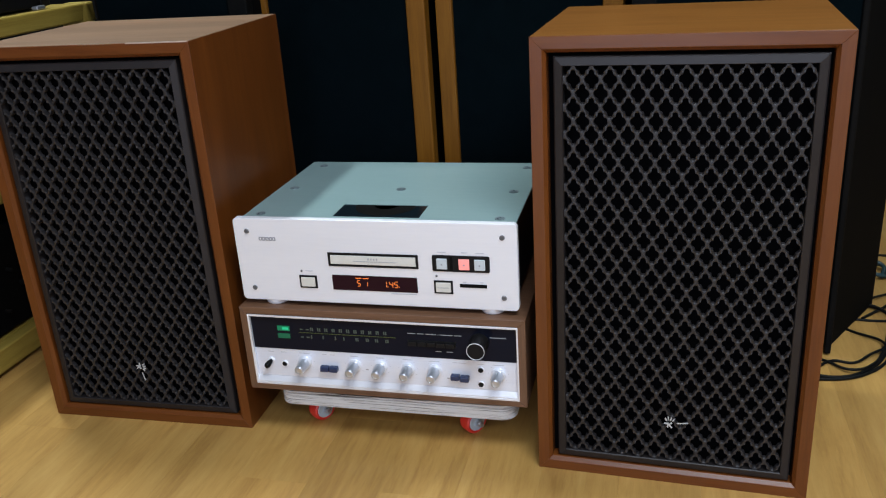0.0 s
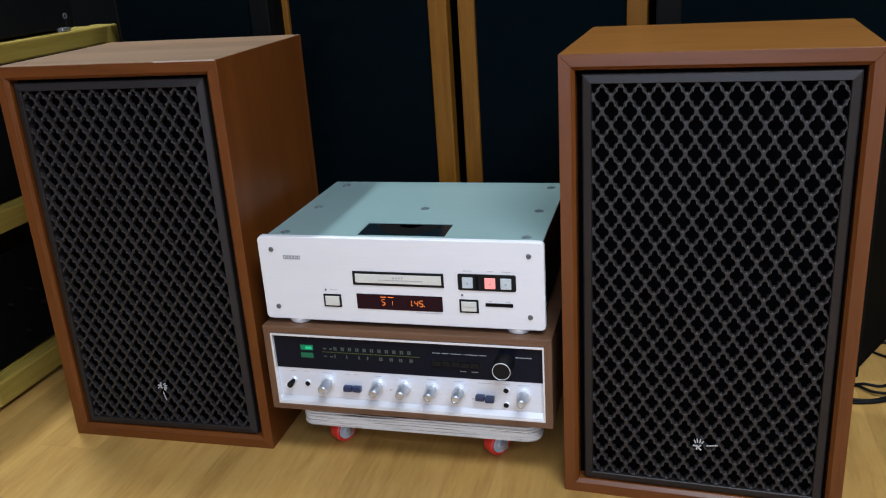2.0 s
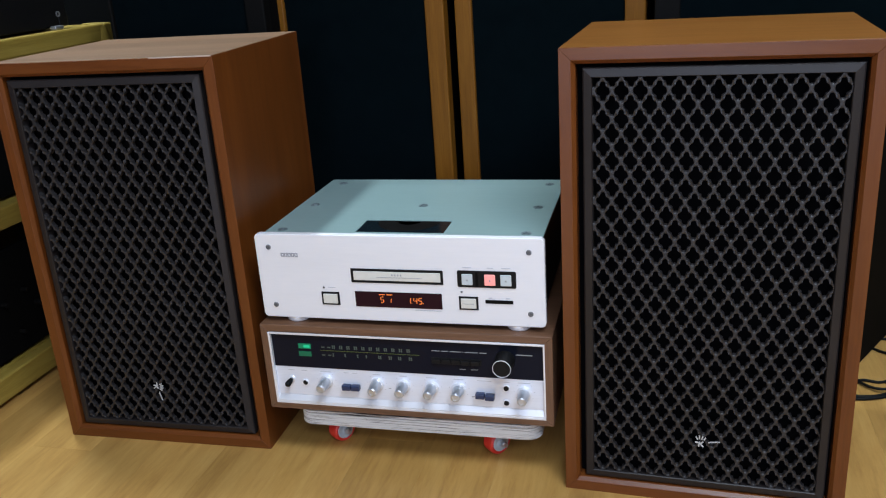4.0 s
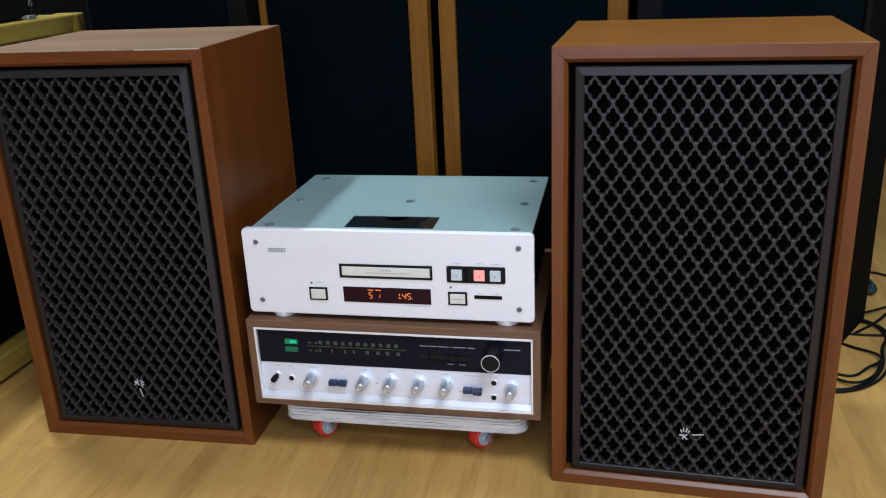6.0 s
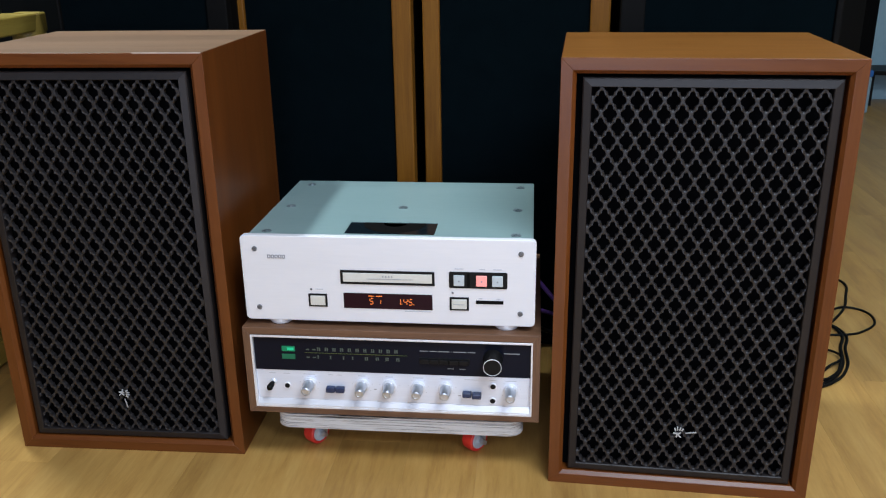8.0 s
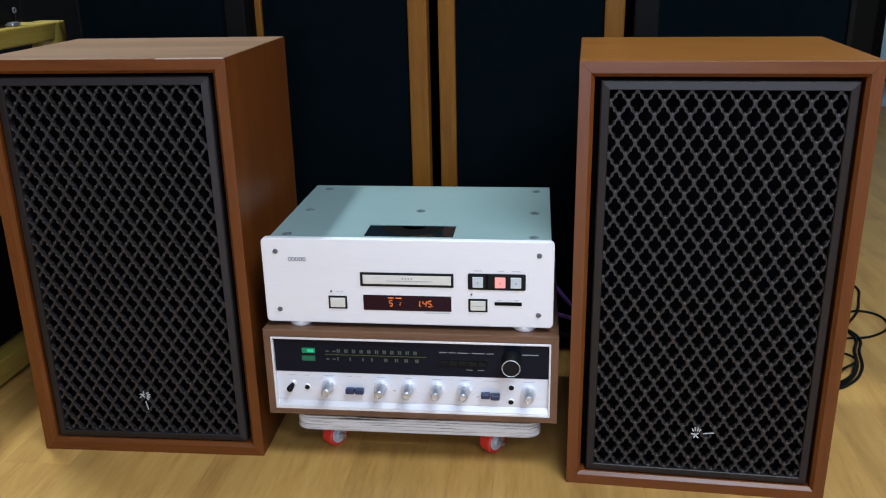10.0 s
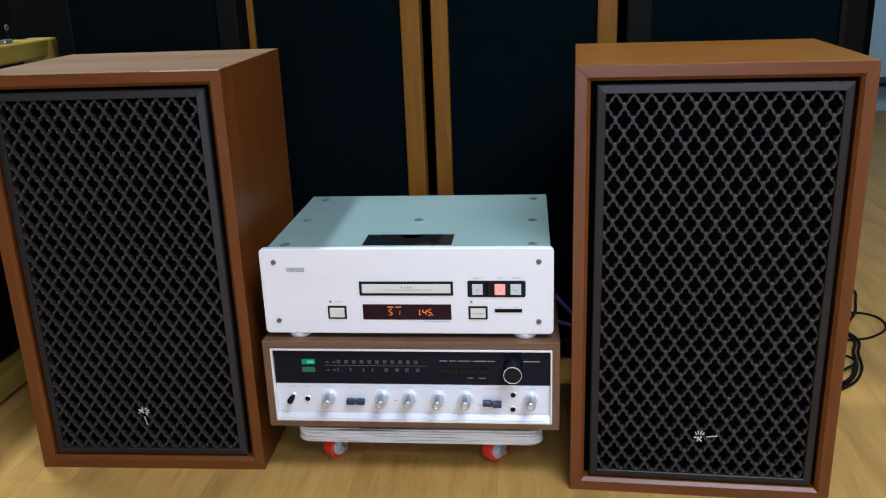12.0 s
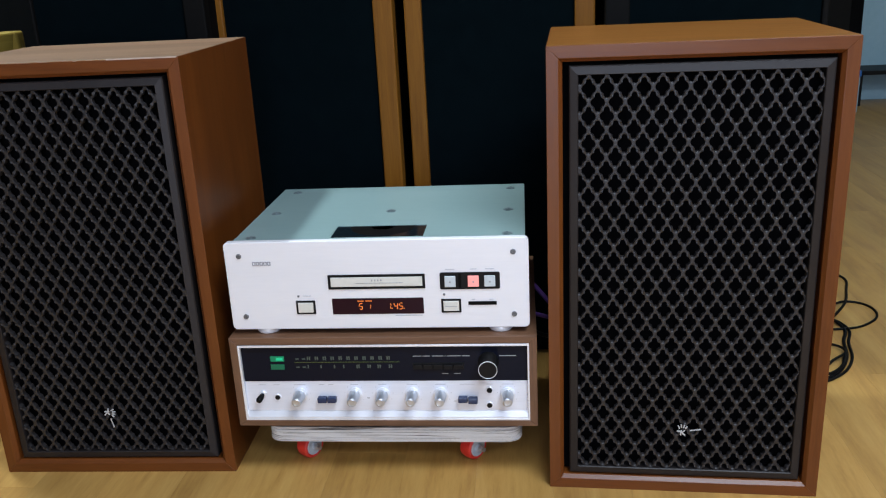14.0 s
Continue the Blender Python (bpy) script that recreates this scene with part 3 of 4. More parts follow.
    # keys
    for x0, label in ((-0.1215, "cream power key"), (0.0940, "cream tray key")):
        part("key_surround", frame_bars(bmesh.new(), x0, x0 + 0.0290, 0.0328, 0.0540, 0.0030, f - 0.0012, 0.004, 0.0006), BLACK, cd)
        k = part("key", boxed(x0 + 0.0032, x0 + 0.0258, -0.0034, 0.004, 0.0358, 0.0510, bevel=0.0009), CREAM, cd, label)
        if x0 > 0:
            part("key_print", bar(bmesh.new(), x0 + 0.006, x0 + 0.023, 0.0432, 0.0437, -0.0034), INK, k)
        part("indicator", lathe(bmesh.new(), ((0.0017, 0), (0.0017, 0.0006), (0.0008, 0.0010), (0, 0.0010)), front(x0 + 0.0048, f, 0.0610), 14), SCREW, cd, "tiny round indicator", True)
    bank = part("key_bank", prism(bmesh.new(), rounded(0.0935, 0.1800, 0.0690, 0.0948, 0.0025, 4), f - 0.0012, 0.004, 0.0004), BLACK, cd, "black key surround")
    for x0, mat, label in ((0.1005, KEY, "pale grey key"), (0.1340, KEY_RED, "red glowing play key"), (0.1575, KEY, "pale grey key")):
        k = part("key", boxed(x0, x0 + 0.0158, -0.0040, 0.003, 0.0733, 0.0898, bevel=0.0008), mat, bank, label)
        part("key_mark", bar(bmesh.new(), x0 + 0.0068, x0 + 0.0092, 0.0800, 0.0822, -0.0040), INK, bank)
    part("divider", boxed(0.1205, 0.1245, -0.0026, 0.003, 0.0700, 0.0938, bevel=0.0004), CHARCOAL, bank)
    part("slide_slot", boxed(0.1335, 0.1745, f - 0.0010, 0.003, 0.0442, 0.0496, bevel=0.0004), CHARCOAL, cd, "dark narrow slider slot")
    bm = bmesh.new()
    for x0, x1, z in ((0.102, 0.115, 0.0990), (0.138, 0.147, 0.0990), (0.159, 0.172, 0.0990), (0.1385, 0.1435, 0.0522), (0.1640, 0.1700, 0.0522), (-0.110, -0.098, 0.0610), (0.026, 0.066, 0.0285)):
        bar(bm, x0, x1, z, z + 0.0009, f, 0.0003)
    tagged(part("print", bm, PANEL_PRINT, cd, "faint grey lettering"), kind="stuff")
    for x in (-0.172, 0.179):
        for y in (0.0195, 0.285):
            part("foot", lathe(bmesh.new(), ((0.0165, 0), (0.0180, 0.002), (0.0180, 0.0070), (0.0160, 0.0125), (0, 0.0125)), pose(x, y, 0), 24), CHROME, cd, "turned metal foot", True)
    return cd


disc_player(pose(0.0, 0.0, 0.2482, 0, 0, 0))


# ---- receiver ----
def small_knob(x, z, parent):
    k = part("knob", lathe(bmesh.new(), ((0.0090, 0.0), (0.0090, 0.0100), (0.0086, 0.0112), (0.0085, 0.0150), (0.0080, 0.0165), (0.0076, 0.0265), (0.0068, 0.0288), (0.0050, 0.0296), (0.0046, 0.0286), (0, 0.0283)),
                           front(x, -0.006, z), 32), KNOB, parent, "turned aluminium knob", True)
    part("pointer", boxed(x - 0.0006, x + 0.0006, -0.0225, -0.016, z + 0.0078, z + 0.0088), GREY_PLASTIC, k)
    part("collar", lathe(bmesh.new(), ((0.0108, 0.0), (0.0108, 0.0050), (0.0100, 0.0060), (0.0088, 0.0060)), front(x, -0.006, z), 32), CHROME, k, "", True)


def sloped_lip(x0, x1):
    """A strip whose face leans back, so that it looks upwards."""
    bm = bmesh.new()
    rows = [[bm.verts.new((x, y, z)) for y, z in ((0.002, 0.0133), (-0.0112, 0.0133), (-0.0112, 0.0150), (-0.0062, 0.0230), (0.002, 0.0230))] for x in (x0, x1)]
    for i in range(5):
        j = (i + 1) % 5
        bm.faces.new((rows[0][i], rows[0][j], rows[1][j], rows[1][i]))
    bm.faces.new(rows[0])
    bm.faces.new(list(reversed(rows[1])))
    bmesh.ops.recalc_face_normals(bm, faces=bm.faces)
    return bm


def receiver(m):
    rc = thing("receiver", m, "vintage stereo receiver in a walnut case, on the wheeled board", "receiver")
    x0, x1, z0, z1, t, d = -0.2275, 0.2310, 0.0, 0.1475, 0.0118, 0.345
    part("case_top", prism(bmesh.new(), ((x0, z1), (x0 + t, z1 - t), (x1 - t, z1 - t), (x1, z1)), -0.012, d, 0.0008), WALNUT, rc, "walnut case top")
    part("case_bottom", prism(bmesh.new(), ((x0, z0), (x1, z0), (x1 - t, z0 + t * 0.8), (x0 + t, z0 + t * 0.8)), -0.012, d, 0.0008), WALNUT, rc)
    part("case_side", prism(bmesh.new(), ((x0, z0), (x0 + t, z0 + t * 0.8), (x0 + t, z1 - t), (x0, z1)), -0.012, d, 0.0008), WALNUT_UP, rc)
    part("case_side", prism(bmesh.new(), ((x1, z0), (x1, z1), (x1 - t, z1 - t), (x1 - t, z0 + t * 0.8)), -0.012, d, 0.0008), WALNUT_UP, rc)
    part("chassis", boxed(x0 + t, x1 - t, 0.004, d - 0.01, z0 + t, z1 - t), BLACK, rc)
    fx0, fx1, fz0, fz1 = -0.2165, 0.2205, 0.0095, 0.1350
    part("trim_frame", frame_bars(bmesh.new(), fx0, fx1, fz0, fz1, 0.0036, -0.0118, 0.004, 0.0006), CHROME, rc, "bright metal trim frame")
    # dial half
    gx0, gx1, gz0, gz1 = fx0 + 0.0038, fx1 - 0.0038, 0.0735, 0.1312
    dial = part("dial_glass", boxed(gx0, gx1, -0.0068, 0.004, gz0, gz1, bevel=0.0004), DIAL_GLASS, rc, "black glass tuning dial")
    y = -0.0069
    part("lamp", boxed(-0.1685, -0.1475, y - 0.0005, y + 0.001, 0.1065, 0.1152, bevel=0.0004), GREEN, dial, "green lit indicator")
    part("lamp_core", boxed(-0.1600, -0.1495, y - 0.0008, y, 0.1085, 0.1130, bevel=0.0003), GREEN_HOT, dial, "brighter core of the green lamp")
    part("lamp", boxed(-0.1690, -0.1480, y - 0.0005, y + 0.001, 0.0932, 0.1018, bevel=0.0004), GREEN_DIM, dial, "dim green indicator")
    part("dial_line", bar(bmesh.new(), -0.132, 0.028, 0.1046, 0.1053, y, 0.0003), DIAL_LINE, dial)
    for row, (zc, h, xs) in enumerate(((0.1085, 0.0058, [-0.1101 + i * 0.0121 for i in range(11)]), (0.0950, 0.0056, [-0.1101, -0.0905, -0.0700, -0.0558, -0.0356, -0.0187, -0.0035, 0.0134]))):
        bm = bmesh.new()
        for x in xs:
            for k in range(2 if row == 0 or x > -0.04 else 1):
                bar(bm, x - 0.0024 + 0.0030 * k, x - 0.0004 + 0.0030 * k, zc, zc + h, y, 0.0002)
        for x in (-0.130, -0.120):
            bar(bm, x, x + 0.005, zc + 0.001, zc + 0.003, y, 0.0002)
        tagged(part("dial_numbers", bm, DIAL_PRINT, dial, "faint dial figures as bars"), kind="stuff")
    bm = bmesh.new()
    x = 0.048
    for w in (0.0125, 0.0110, 0.0170, 0.0010, 0.0200, 0.0110):
        bar(bm, x, x + w, 0.1136, 0.1147, y, 0.0002)
        x += w + 0.0024
    bar(bm, 0.176, 0.2005, 0.1134, 0.1147, y, 0.0002)
    for x in (0.090, 0.108):
        bar(bm, x, x + 0.010, 0.0850, 0.0860, y, 0.0002)
    tagged(part("print", bm, PRINT_PALE, dial, "pale lettering as plain bars"), kind="stuff")
    part("key_slot", boxed(0.0470, 0.1240, y - 0.0006, y + 0.001, 0.0925, 0.1035, bevel=0.0004), BLACK, dial)
    for i in range(5):
        xa = 0.0485 + i * 0.0150
        part("push_key", boxed(xa, xa + 0.0135, y - (0.0040 if i < 3 else 0.0055), y, 0.0945, 0.1015, bevel=0.0007), BLACK, dial)
    tk = part("tuning_knob", lathe(bmesh.new(), ((0.0150, 0.0), (0.0150, 0.0060), (0.0138, 0.0080), (0.0134, 0.0290), (0.0124, 0.0305), (0, 0.0305)), front(0.1600, -0.0068, 0.1055), 40), BLACK, dial, "large black tuning knob", True)
    part("ring", lathe(bmesh.new(), ((0.0129, 0.0302), (0.0137, 0.0297), (0.0138, 0.0305), (0.0134, 0.0311), (0.0129, 0.0308), (0.0129, 0.0302)), front(0.1600, -0.0068, 0.1055), 40), CHROME, tk, "bright rim", True)
    # control half
    part("control_panel", boxed(gx0, gx1, -0.0060, 0.004, 0.0232, 0.0733, bevel=0.0003), ALU, rc, "brushed aluminium control panel")
    part("lower_lip", sloped_lip(gx0, gx1), CHROME, rc, "polished lower lip")
    for kx in (-0.1280, -0.0440, -0.0010, 0.0440, 0.0870, 0.1870):
        small_knob(kx, 0.0515, rc)
    f = -0.0060
    tg = part("toggle_collar", lathe(bmesh.new(), ((0.0052, 0), (0.0052, 0.0015), (0.0038, 0.0030), (0, 0.0030)), front(-0.1865, f, 0.0520), 20), CHROME, rc, "", True)
    part("toggle_lever", lathe(bmesh.new(), ((0.0026, 0), (0.0044, 0.006), (0.0050, 0.0125), (0.0036, 0.0152), (0, 0.0155)), pose(-0.1865, f - 0.002, 0.0520, 108, 0, -14), 18), RUBBER, tg, "black toggle lever", True)
    for x, z in ((-0.1640, 0.0465), (0.1600, 0.0575), (0.1595, 0.0325)):
        j = part("jack", lathe(bmesh.new(), ((0.0054, 0), (0.0054, 0.0014), (0.0048, 0.0020), (0.0042, 0.0019), (0.0040, 0.0004), (0, 0.0004)), front(x, f, z), 22), CHROME, rc, "headphone socket", True)
        part("socket", lathe(bmesh.new(), ((0.0041, 0.0006), (0.0041, 0.0021), (0, 0.0021)), front(x, f, z), 18), BLACK, j)
    for x0, drop in ((-0.1010, 0.0), (0.1130, 0.0012)):
        part("rocker", boxed(x0, x0 + 0.0142, f - 0.0095, f, 0.0400, 0.0488, bevel=0.0016), BLUE_BLACK, rc, "dark blue push switch")
        part("rocker", boxed(x0 + 0.0150, x0 + 0.0292, f - 0.0095 - drop, f, 0.0400 - drop, 0.0488 - drop, bevel=0.0016), BLUE_BLACK, rc, "dark blue push switch")
    bm = bmesh.new()
    for x, z in ((-0.0260, 0.0440), (0.1060, 0.0385)):
        bar(bm, x, x + 0.0044, z, z + 0.0013, f, 0.0003)
    tagged(part("print", bm, INK, rc), kind="stuff")
    bm = bmesh.new()
    for x, w in ((-0.192, 0.011), (-0.169, 0.010), (-0.137, 0.018), (-0.098, 0.008), (-0.084, 0.008), (-0.050, 0.012), (-0.007, 0.012), (0.036, 0.016), (0.079, 0.016), (0.116, 0.022), (0.155, 0.010), (0.178, 0.018)):
        bar(bm, x, x + w, 0.0668, 0.0678, f, 0.0002)
    for kx in (-0.1280, -0.0440, -0.0010, 0.0440, 0.0870, 0.1870):
        for a in range(-3, 4):
            s, c = math.sin(radians(a * 42)), math.cos(radians(a * 42))
            bar(bm, kx + 0.0155 * s - 0.0005, kx + 0.0155 * s + 0.0005, 0.0515 + 0.0155 * c - 0.0005, 0.0515 + 0.0155 * c + 0.0005, f, 0.0002)
    tagged(part("panel_print", bm, PANEL_PRINT, rc, "small grey lettering as bars"), kind="stuff")
    for x in (-0.175, 0.178):
        for yy in (0.045, 0.295):
            part("foot", lathe(bmesh.new(), ((0.013, -0.0185), (0.0145, -0.016), (0.015, 0.001), (0, 0.001)), pose(x, yy, 0), 20), RUBBER, rc, "black rubber foot", True)
    return rc


receiver(pose(0.0, 0.0, 0.1002))


# ---- wheeled board ----
def dolly(m):
    dl = thing("dolly", m, "white-edged plywood board on red casters, under the receiver", "dolly")
    x0, x1, y0, y1 = -0.2, 0.2, 0.0, 0.33
    outline = rounded(x0, x1, y0, y1, 0.024, 7)
    plies = 6
    for i in range(plies):
        bm = bmesh.new()
        za, zb = 0.0550 + i * 0.0043, 0.0550 + (i + 1) * 0.0043 - 0.0003
        grow = 0.0004 * (i % 2) - (0.0016 if i in (0, plies - 1) else 0.0)
        pts = [(x + math.copysign(grow, x), y + (grow if y > 0.16 else -grow)) for x, y in outline]
        a = [bm.verts.new((x, y, za)) for x, y in pts]
        b = [bm.verts.new((x, y, zb)) for x, y in pts]
        bm.faces.new(list(reversed(a)))
        bm.faces.new(b)
        for k in range(len(a)):
            j = (k + 1) % len(a)
            bm.faces.new((a[k], a[j], b[j], b[k]))
        part("ply", bm, PLYWOOD, dl)
    # Dark sheet standing in for the shadow gap above the board.
    part("board_face", boxed(x0 + 0.004, x1 - 0.004, y0 + 0.004, y1 - 0.004, 0.0806, 0.0812), PLY_FACE_SHADED, dl, "board face darkened for the shadow gap under the receiver")
    for x, y, turn in ((-0.148, 0.050, -34), (0.122, 0.048, -40), (-0.150, 0.285, 20), (0.145, 0.285, 70)):
        # the wheel's axle lies along the local x axis
        wm = pose(x, y, 0.0215, 0, 0, 90 + turn - 90) @ pose(0, 0, 0, 0, 90, 0)
        base = pose(x, y, 0, 0, 0, turn)
        ca = part("caster", lathe(bmesh.new(), ((0.016, 0.0500), (0.018, 0.0515), (0.018, 0.0550), (0, 0.0550)), pose(x, y, 0), 24), STEEL, dl, "swivel caster", True)
        wh = part("wheel", lathe(bmesh.new(), ((0.0130, -0.0100), (0.0185, -0.0112), (0.0208, -0.0092), (0.0215, -0.003), (0.0215, 0.003), (0.0208, 0.0092), (0.0185, 0.0112), (0.0150, 0.0100)), wm, 36), RED, dl, "red polyurethane wheel", True)
        part("hub", lathe(bmesh.new(), ((0.0, -0.0112), (0.0140, -0.0112), (0.0155, -0.0100), (0.0155, 0.0104), (0.0145, 0.0118), (0.0090, 0.0106), (0.0070, 0.0112), (0.0060, 0.0140), (0, 0.0140)), wm, 28), GREY_PLASTIC, wh, "grey hub", True)
        part("axle_bolt", lathe(bmesh.new(), ((0.0055, 0.0135), (0.0055, 0.0195), (0.0040, 0.0205), (0.0038, 0.0245), (0.0, 0.0245)), wm, 6), STEEL, wh)
        bm = bmesh.new()
        for s in (-1, 1):
            bmesh.ops.create_cube(bm, size=1.0, matrix=base @ Matrix.Translation((s * 0.0148, 0.004, 0.0430)) @ Matrix.Diagonal((0.0018, 0.014, 0.016, 1)))
        bmesh.ops.create_cube(bm, size=1.0, matrix=base @ Matrix.Translation((0, 0, 0.0500)) @ Matrix.Diagonal((0.0315, 0.024, 0.0022, 1)))
        part("fork", bm, STEEL, ca, "zinc fork")
    return dl


dolly(pose(0.005, 0.016, 0.0))


# ---- equipment rack at the side ----
def rack(m):
    rk = thing("equipment_rack", m, "yellow varnished pine equipment rack with rounded posts", "rack")
    # local x runs along its front, y into its depth, the front at y = 0
    for x in (0.028, 0.592):
        for y in (0.028, 0.43):
            part("post", lathe(bmesh.new(), ((0.020, 0.0), (0.026, 0.03), (0.034, 0.10), (0.034, 0.64), (0.030, 0.668), (0, 0.668)), pose(x, y, 0), 24), PINE_UP, rk, "rounded post with tapered foot", True)
    for z0, z1, label in ((0.010, 0.058, "bottom shelf"), (0.328, 0.370, "middle shelf"), (0.634, 0.672, "top shelf")):
        part("front_rail", boxed(0.030, 0.590, 0.0, 0.026, z0, z1, bevel=0.004), PINE, rk, "pine shelf edge")
        part("shelf", boxed(0.010, 0.610, 0.026, 0.45, z0 + 0.006, z1 - 0.002, bevel=0.003), PINE, rk, label)
    part("end_block", boxed(0.590, 0.620, -0.001, 0.060, 0.631, 0.6725, bevel=0.004), PINE_UP, rk, "corner block")
    return rk


RACK = pose(-0.840, 0.022, 0, 0, 0, 90)
rack(RACK)


def amplifier(m, w, h, d, label, knobs):
    am = thing("amplifier", m, label, "amplifier", "black units on the rack")
    part("body", boxed(0, w, 0.012, d, 0.012, h, bevel=0.002), BLACK, am)
    fp = part("front_panel", boxed(-0.004, w + 0.004, 0.0, 0.012, 0.008, h + 0.002, bevel=0.0015), BLACK_WOOD, am, "black front panel")
    for x, z, r in knobs:
        part("knob", lathe(bmesh.new(), ((r, 0), (r, 0.012), (r * 0.9, 0.014), (0, 0.014)), front(x, 0, z), 20), BLACK if r > 0.01 else CHARCOAL, fp, "", True)
    for x in (0.04, w - 0.04):
        for y in (0.05, d - 0.05):
            part("foot", lathe(bmesh.new(), ((0.014, 0), (0.016, 0.012), (0, 0.012)), pose(x, y, 0), 16), RUBBER, am, "", True)
    return am


amplifier(RACK @ pose(0.075, 0.035, 0.056), 0.46, 0.22, 0.36, "black amplifier on the lower rack shelf", ((0.10, 0.05, 0.004), (0.13, 0.13, 0.004), (0.07, 0.12, 0.004), (0.16, 0.09, 0.006), (0.30, 0.11, 0.018)))
amplifier(RACK @ pose(0.075, 0.035, 0.368), 0.46, 0.19, 0.36, "black amplifier on the middle rack shelf", ((0.11, 0.13, 0.005), (0.20, 0.10, 0.016), (0.32, 0.10, 0.016)))


def turntable(m):
    tt = thing("turntable", m, "black turntable plinth with a small silver fitting, on the rack", "turntable")
    part("plinth", boxed(0, 0.46, 0.0, 0.36, 0.004, 0.095, bevel=0.004), BLACK, tt)
    part("lid", boxed(0.01, 0.45, 0.01, 0.35, 0.0955, 0.20, bevel=0.004), BLACK_WOOD, tt, "dark smoked lid")
    for x in (0.05, 0.41):
        for y in (0.05, 0.31):
            part("foot", lathe(bmesh.new(), ((0.02, 0), (0.022, 0.004), (0, 0.004)), pose(x, y, 0), 18), RUBBER, tt, "", True)
    return tt


turntable(RACK @ pose(0.06, 0.034, 0.6715))


def fitting(m):
    ft = thing("cable_clamp", m, "small silver metal clamp on the rack top", "clamp")
    part("base", boxed(-0.018, 0.018, -0.010, 0.010, 0.0, 0.011, bevel=0.003), STEEL, ft)
    part("post", lathe(bmesh.new(), ((0.0022, 0.008), (0.0022, 0.034), (0, 0.034)), pose(0.015, 0, 0), 12), BLACK, ft, "thin black post", True)
    part("ring", lathe(bmesh.new(), ((0.0052, -0.0015), (0.0078, -0.0015), (0.0078, 0.0015), (0.0052, 0.0015), (0.0052, -0.0015)), front(0.015, 0, 0.041), 20), STEEL, ft, "small steel ring", True)
    return ft


fitting(RACK @ pose(0.455, 0.016, 0.6725) @ Matrix.Diagonal((0.75, 0.75, 0.75, 1)))


# ---- cables ----
def cable(name, label, points, r, mat, cyclic=False):
    cu = bpy.data.curves.new(name, "CURVE")
    cu.dimensions, cu.bevel_depth, cu.bevel_resolution, cu.resolution_u = "3D", r, 3, 10
    sp = cu.splines.new("BEZIER")
    sp.bezier_points.add(len(points) - 1)
    for bp, p in zip(sp.bezier_points, points):
        bp.co, bp.handle_left_type, bp.handle_right_type = p, "AUTO", "AUTO"
    cu.materials.append(mat)
    return tagged(new(name, cu), label, "cable", "tangle of cables on the floor" if mat is RUBBER else "")


R = 0.0029
cable("power_cable", "black cable looped on the wooden floor", ((0.80, 0.62, R), (0.90, 0.90, R), (0.965, 0.88, R), (0.950, 0.76, R), (0.885, 0.63, R * 2), (0.82, 0.56, R)), R, RUBBER)
cable("power_cable", "black cable looped on the wooden floor", ((0.79, 0.60, R), (0.88, 0.665, R * 3), (0.945, 0.700, R), (0.972, 0.650, R), (0.920, 0.570, R), (0.86, 0.552, R), (0.79, 0.555, R)), R * 0.9, RUBBER)
cable("power_cable", "thick black cable bent on the wooden floor", ((0.80, 0.62, R * 2), (0.852, 0.605, R * 3), (0.874, 0.560, R), (0.852, 0.490, R), (0.830, 0.410, R), (0.786, 0.345, R), (0.735, 0.315, R), (0.66, 0.33, R)), R * 1.15, RUBBER)
cable("power_cable", "thick black cable bent on the wooden floor", ((0.81, 0.625, R), (0.858, 0.612, R), (0.882, 0.560, R), (0.860, 0.485, R), (0.838, 0.405, R), (0.790, 0.338, R), (0.732, 0.308, R), (0.64, 0.31, R)), R, RUBBER)
cable("power_cable", "black cable crossing others on the floor", ((0.70, 0.34, R), (0.735, 0.375, R), (0.770, 0.372, R), (0.800, 0.395, R * 3), (0.836, 0.440, R * 3), (0.79, 0.50, R), (0.76, 0.53, R)), R * 0.9, RUBBER)
cable("power_cable", "black cable crossing others on the floor", ((0.66, 0.40, R), (0.72, 0.375, R), (0.76, 0.335, R * 3), (0.795, 0.355, R * 3), (0.834, 0.425, R * 3)), R * 0.9, RUBBER)
cable("teal_cable", "small teal tangle of thin cable", ((0.86, 0.80, 0.005), (0.90, 0.83, 0.012), (0.915, 0.79, 0.006), (0.885, 0.76, 0.016), (0.87, 0.80, 0.022), (0.905, 0.815, 0.018), (0.90, 0.77, 0.005)), 0.0045, TEAL)
cable("signal_cable", "purple signal cable hanging behind the receiver", ((0.16, 0.355, 0.22), (0.215, 0.385, 0.19), (0.255, 0.375, 0.150), (0.300, 0.370, 0.100), (0.330, 0.375, 0.06)), 0.0045, PURPLE)
cable("signal_cable", "purple signal cable hanging behind the receiver", ((0.17, 0.355, 0.15), (0.235, 0.385, 0.115), (0.290, 0.375, 0.105), (0.340, 0.375, 0.095)), 0.004, PURPLE)
cable("mains_lead", "black mains lead behind the receiver", ((0.19, 0.35, 0.14), (0.250, 0.375, 0.075), (0.300, 0.370, 0.080), (0.34, 0.375, 0.02)), 0.004, RUBBER)


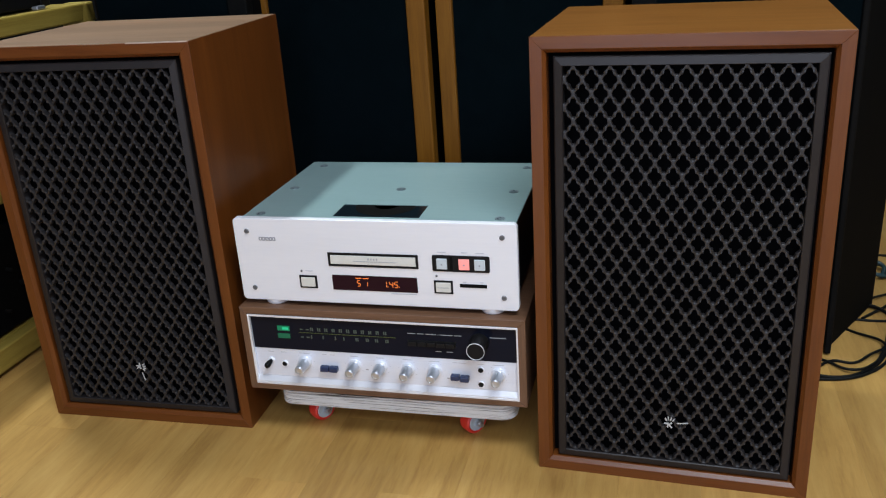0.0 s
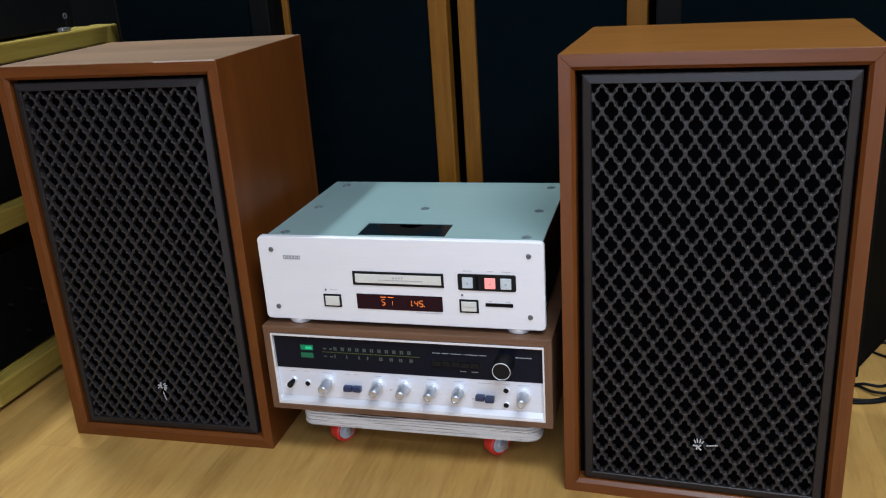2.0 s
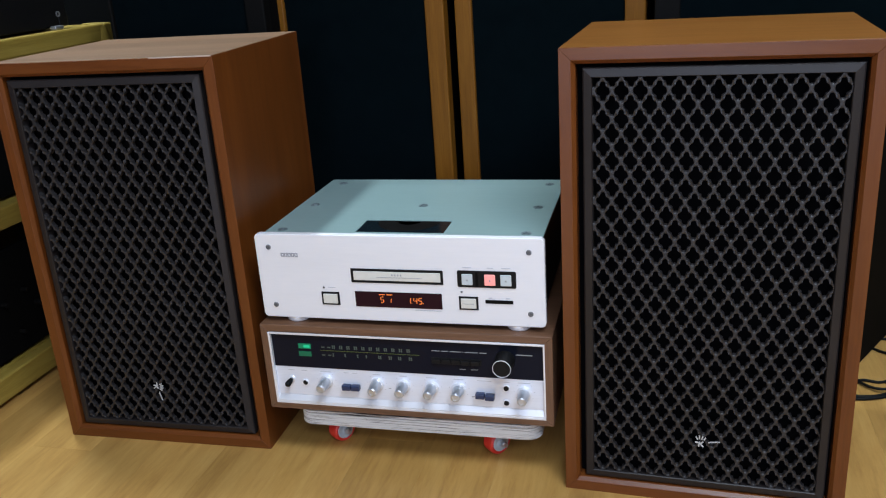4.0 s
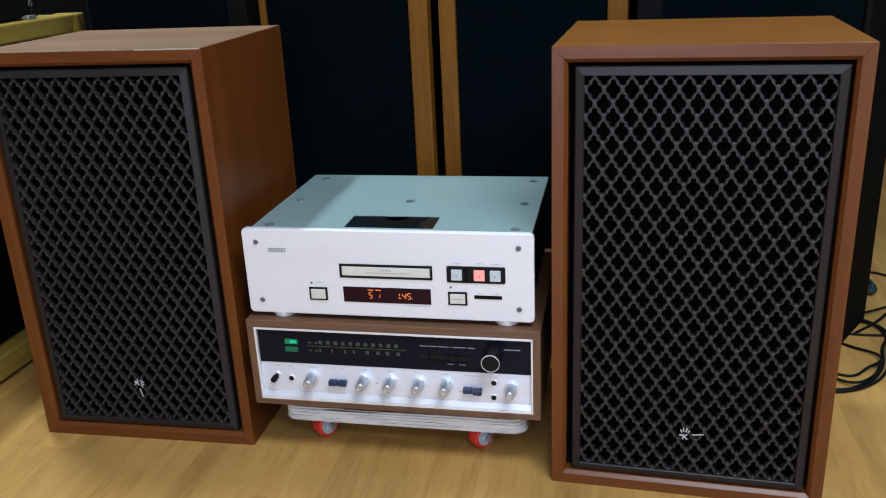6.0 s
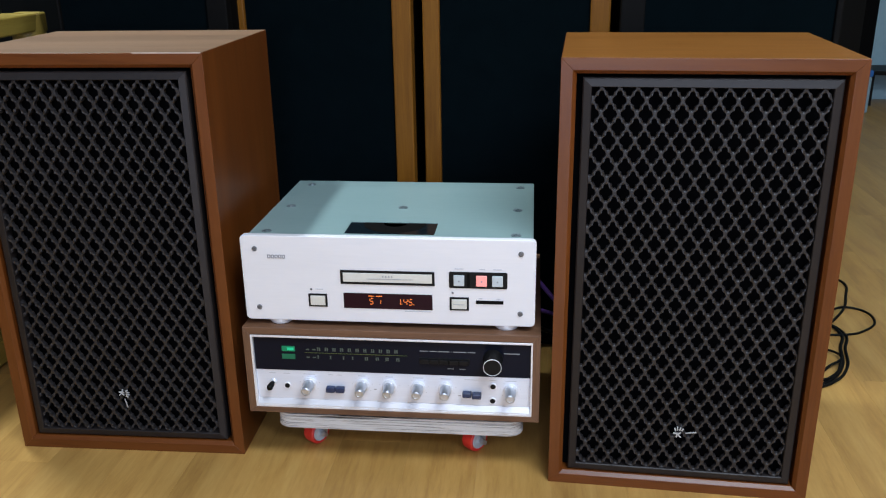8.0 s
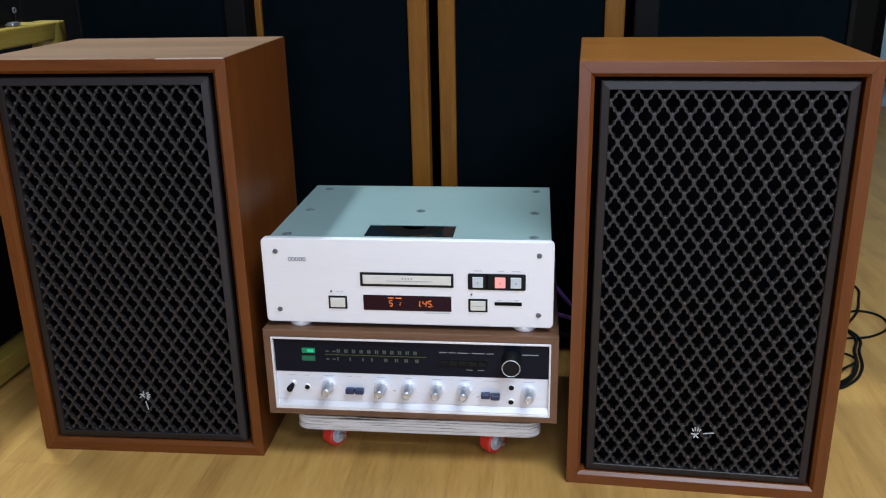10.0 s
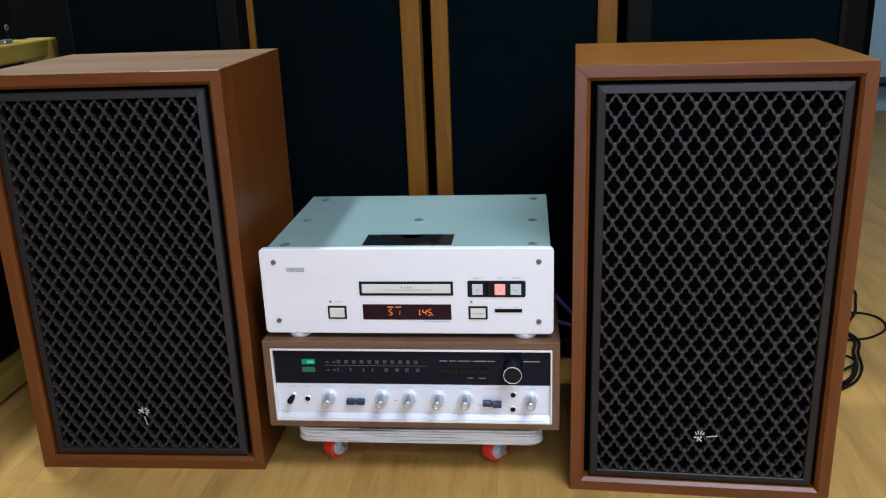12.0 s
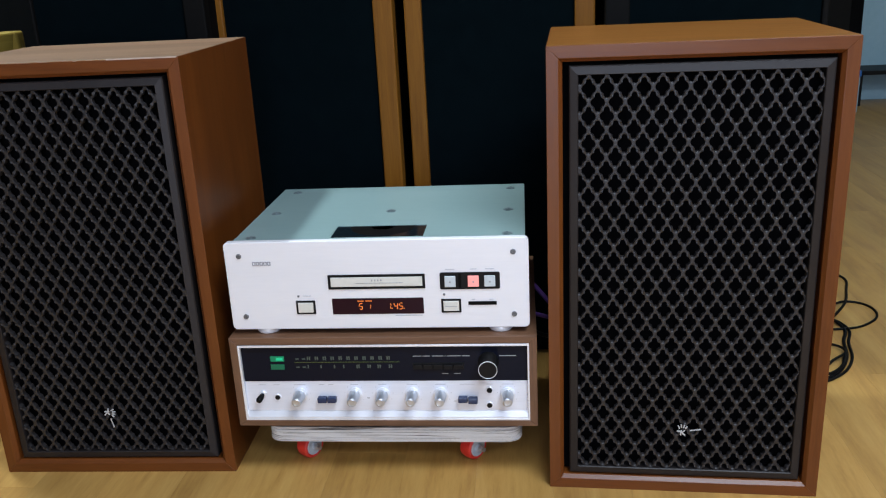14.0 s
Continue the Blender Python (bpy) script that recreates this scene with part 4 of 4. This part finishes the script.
# ---- far end of the room ----
def far_box(m):
    fb = thing("storage_box", m, "pale carton with blue print and a blue lid", "box")
    part("carton", boxed(-0.42, 0.0, 0, 0.16, 0, 0.170, bevel=0.004), WHITE_BOX, fb)
    part("lid", boxed(-0.423, 0.003, -0.003, 0.163, 0.170, 0.200, bevel=0.003), BLUE_BOX, fb, "blue lid")
    for x0, x1, z0, z1 in ((-0.36, -0.29, 0.05, 0.13), (-0.055, -0.015, 0.045, 0.115)):
        part("blue_print", boxed(x0, x1, -0.003, 0.001, z0, z1, bevel=0.001), BLUE_BOX, fb)
    for x0, x1, z0, z1 in ((-0.25, -0.10, 0.118, 0.128), (-0.22, -0.08, 0.085, 0.093), (-0.26, -0.13, 0.055, 0.062)):
        part("dark_print", boxed(x0, x1, -0.002, 0.001, z0, z1), CHARCOAL, fb)
    return fb


far_box(pose(1.80, 3.08, 0))


def dark_cabinet(m):
    dc = thing("tall_cabinet", m, "tall black cabinet standing at the far wall", "cabinet")
    part("body", boxed(0.0, 0.70, 0.020, 0.215, 0.06, 2.10, bevel=0.003), BLACK_WOOD, dc)
    part("plinth", boxed(0.02, 0.68, 0.035, 0.20, 0.0, 0.06), BLACK, dc)
    for x0 in (0.003, 0.352):
        door = part("door", boxed(x0, x0 + 0.345, 0.0, 0.019, 0.07, 2.09, bevel=0.002), BLACK_WOOD, dc, "plain black door")
        hx = x0 + (0.315 if x0 < 0.1 else 0.03)
        part("handle", boxed(hx - 0.005, hx + 0.005, -0.018, 0.0, 0.95, 1.15, bevel=0.003), CHARCOAL, door)
    return dc


dark_cabinet(pose(1.15, 3.255, 0))


def low_shelf(m):
    ls = thing("low_shelf", m, "low dark shelf board along the far wall", "shelf")
    part("board", boxed(-0.09, 1.2, 0, 0.22, 0.152, 0.172, bevel=0.002), BLACK, ls)
    for x in (-0.09, 0.22, 1.18):
        part("support", boxed(x, x + 0.02, 0.01, 0.21, 0, 0.152), BLACK, ls)
    part("back", boxed(-0.07, 1.18, 0.20, 0.215, 0.0, 0.15), WALLPAINT, ls, "grey back panel")
    return ls


low_shelf(pose(1.95, 3.255, 0))


# ---- floor boards ----
def boards():
    w, length, gap = 0.118, 1.15, 0.00005
    rnd = random.Random(11)
    meshes = {}
    x = -1.40
    while x < 2.2:
        y = -1.6 + rnd.uniform(-0.9, 0.0)
        while y < 3.45:
            y1 = min(y + length, 3.45)
            y0 = max(y, -2.0)
            key = round(y1 - y0, 3)
            if key not in meshes:
                meshes[key] = mesh_of("plank", boxed(0, w - gap, 0, y1 - y0 - gap, -0.006, 0.0, bevel=0.0002, segments=1), LAMINATE)
            ob = part("plank", meshes[key], LAMINATE, floor)
            ob.location = (x, y0, 0)
            y += length
        x += w


boards()
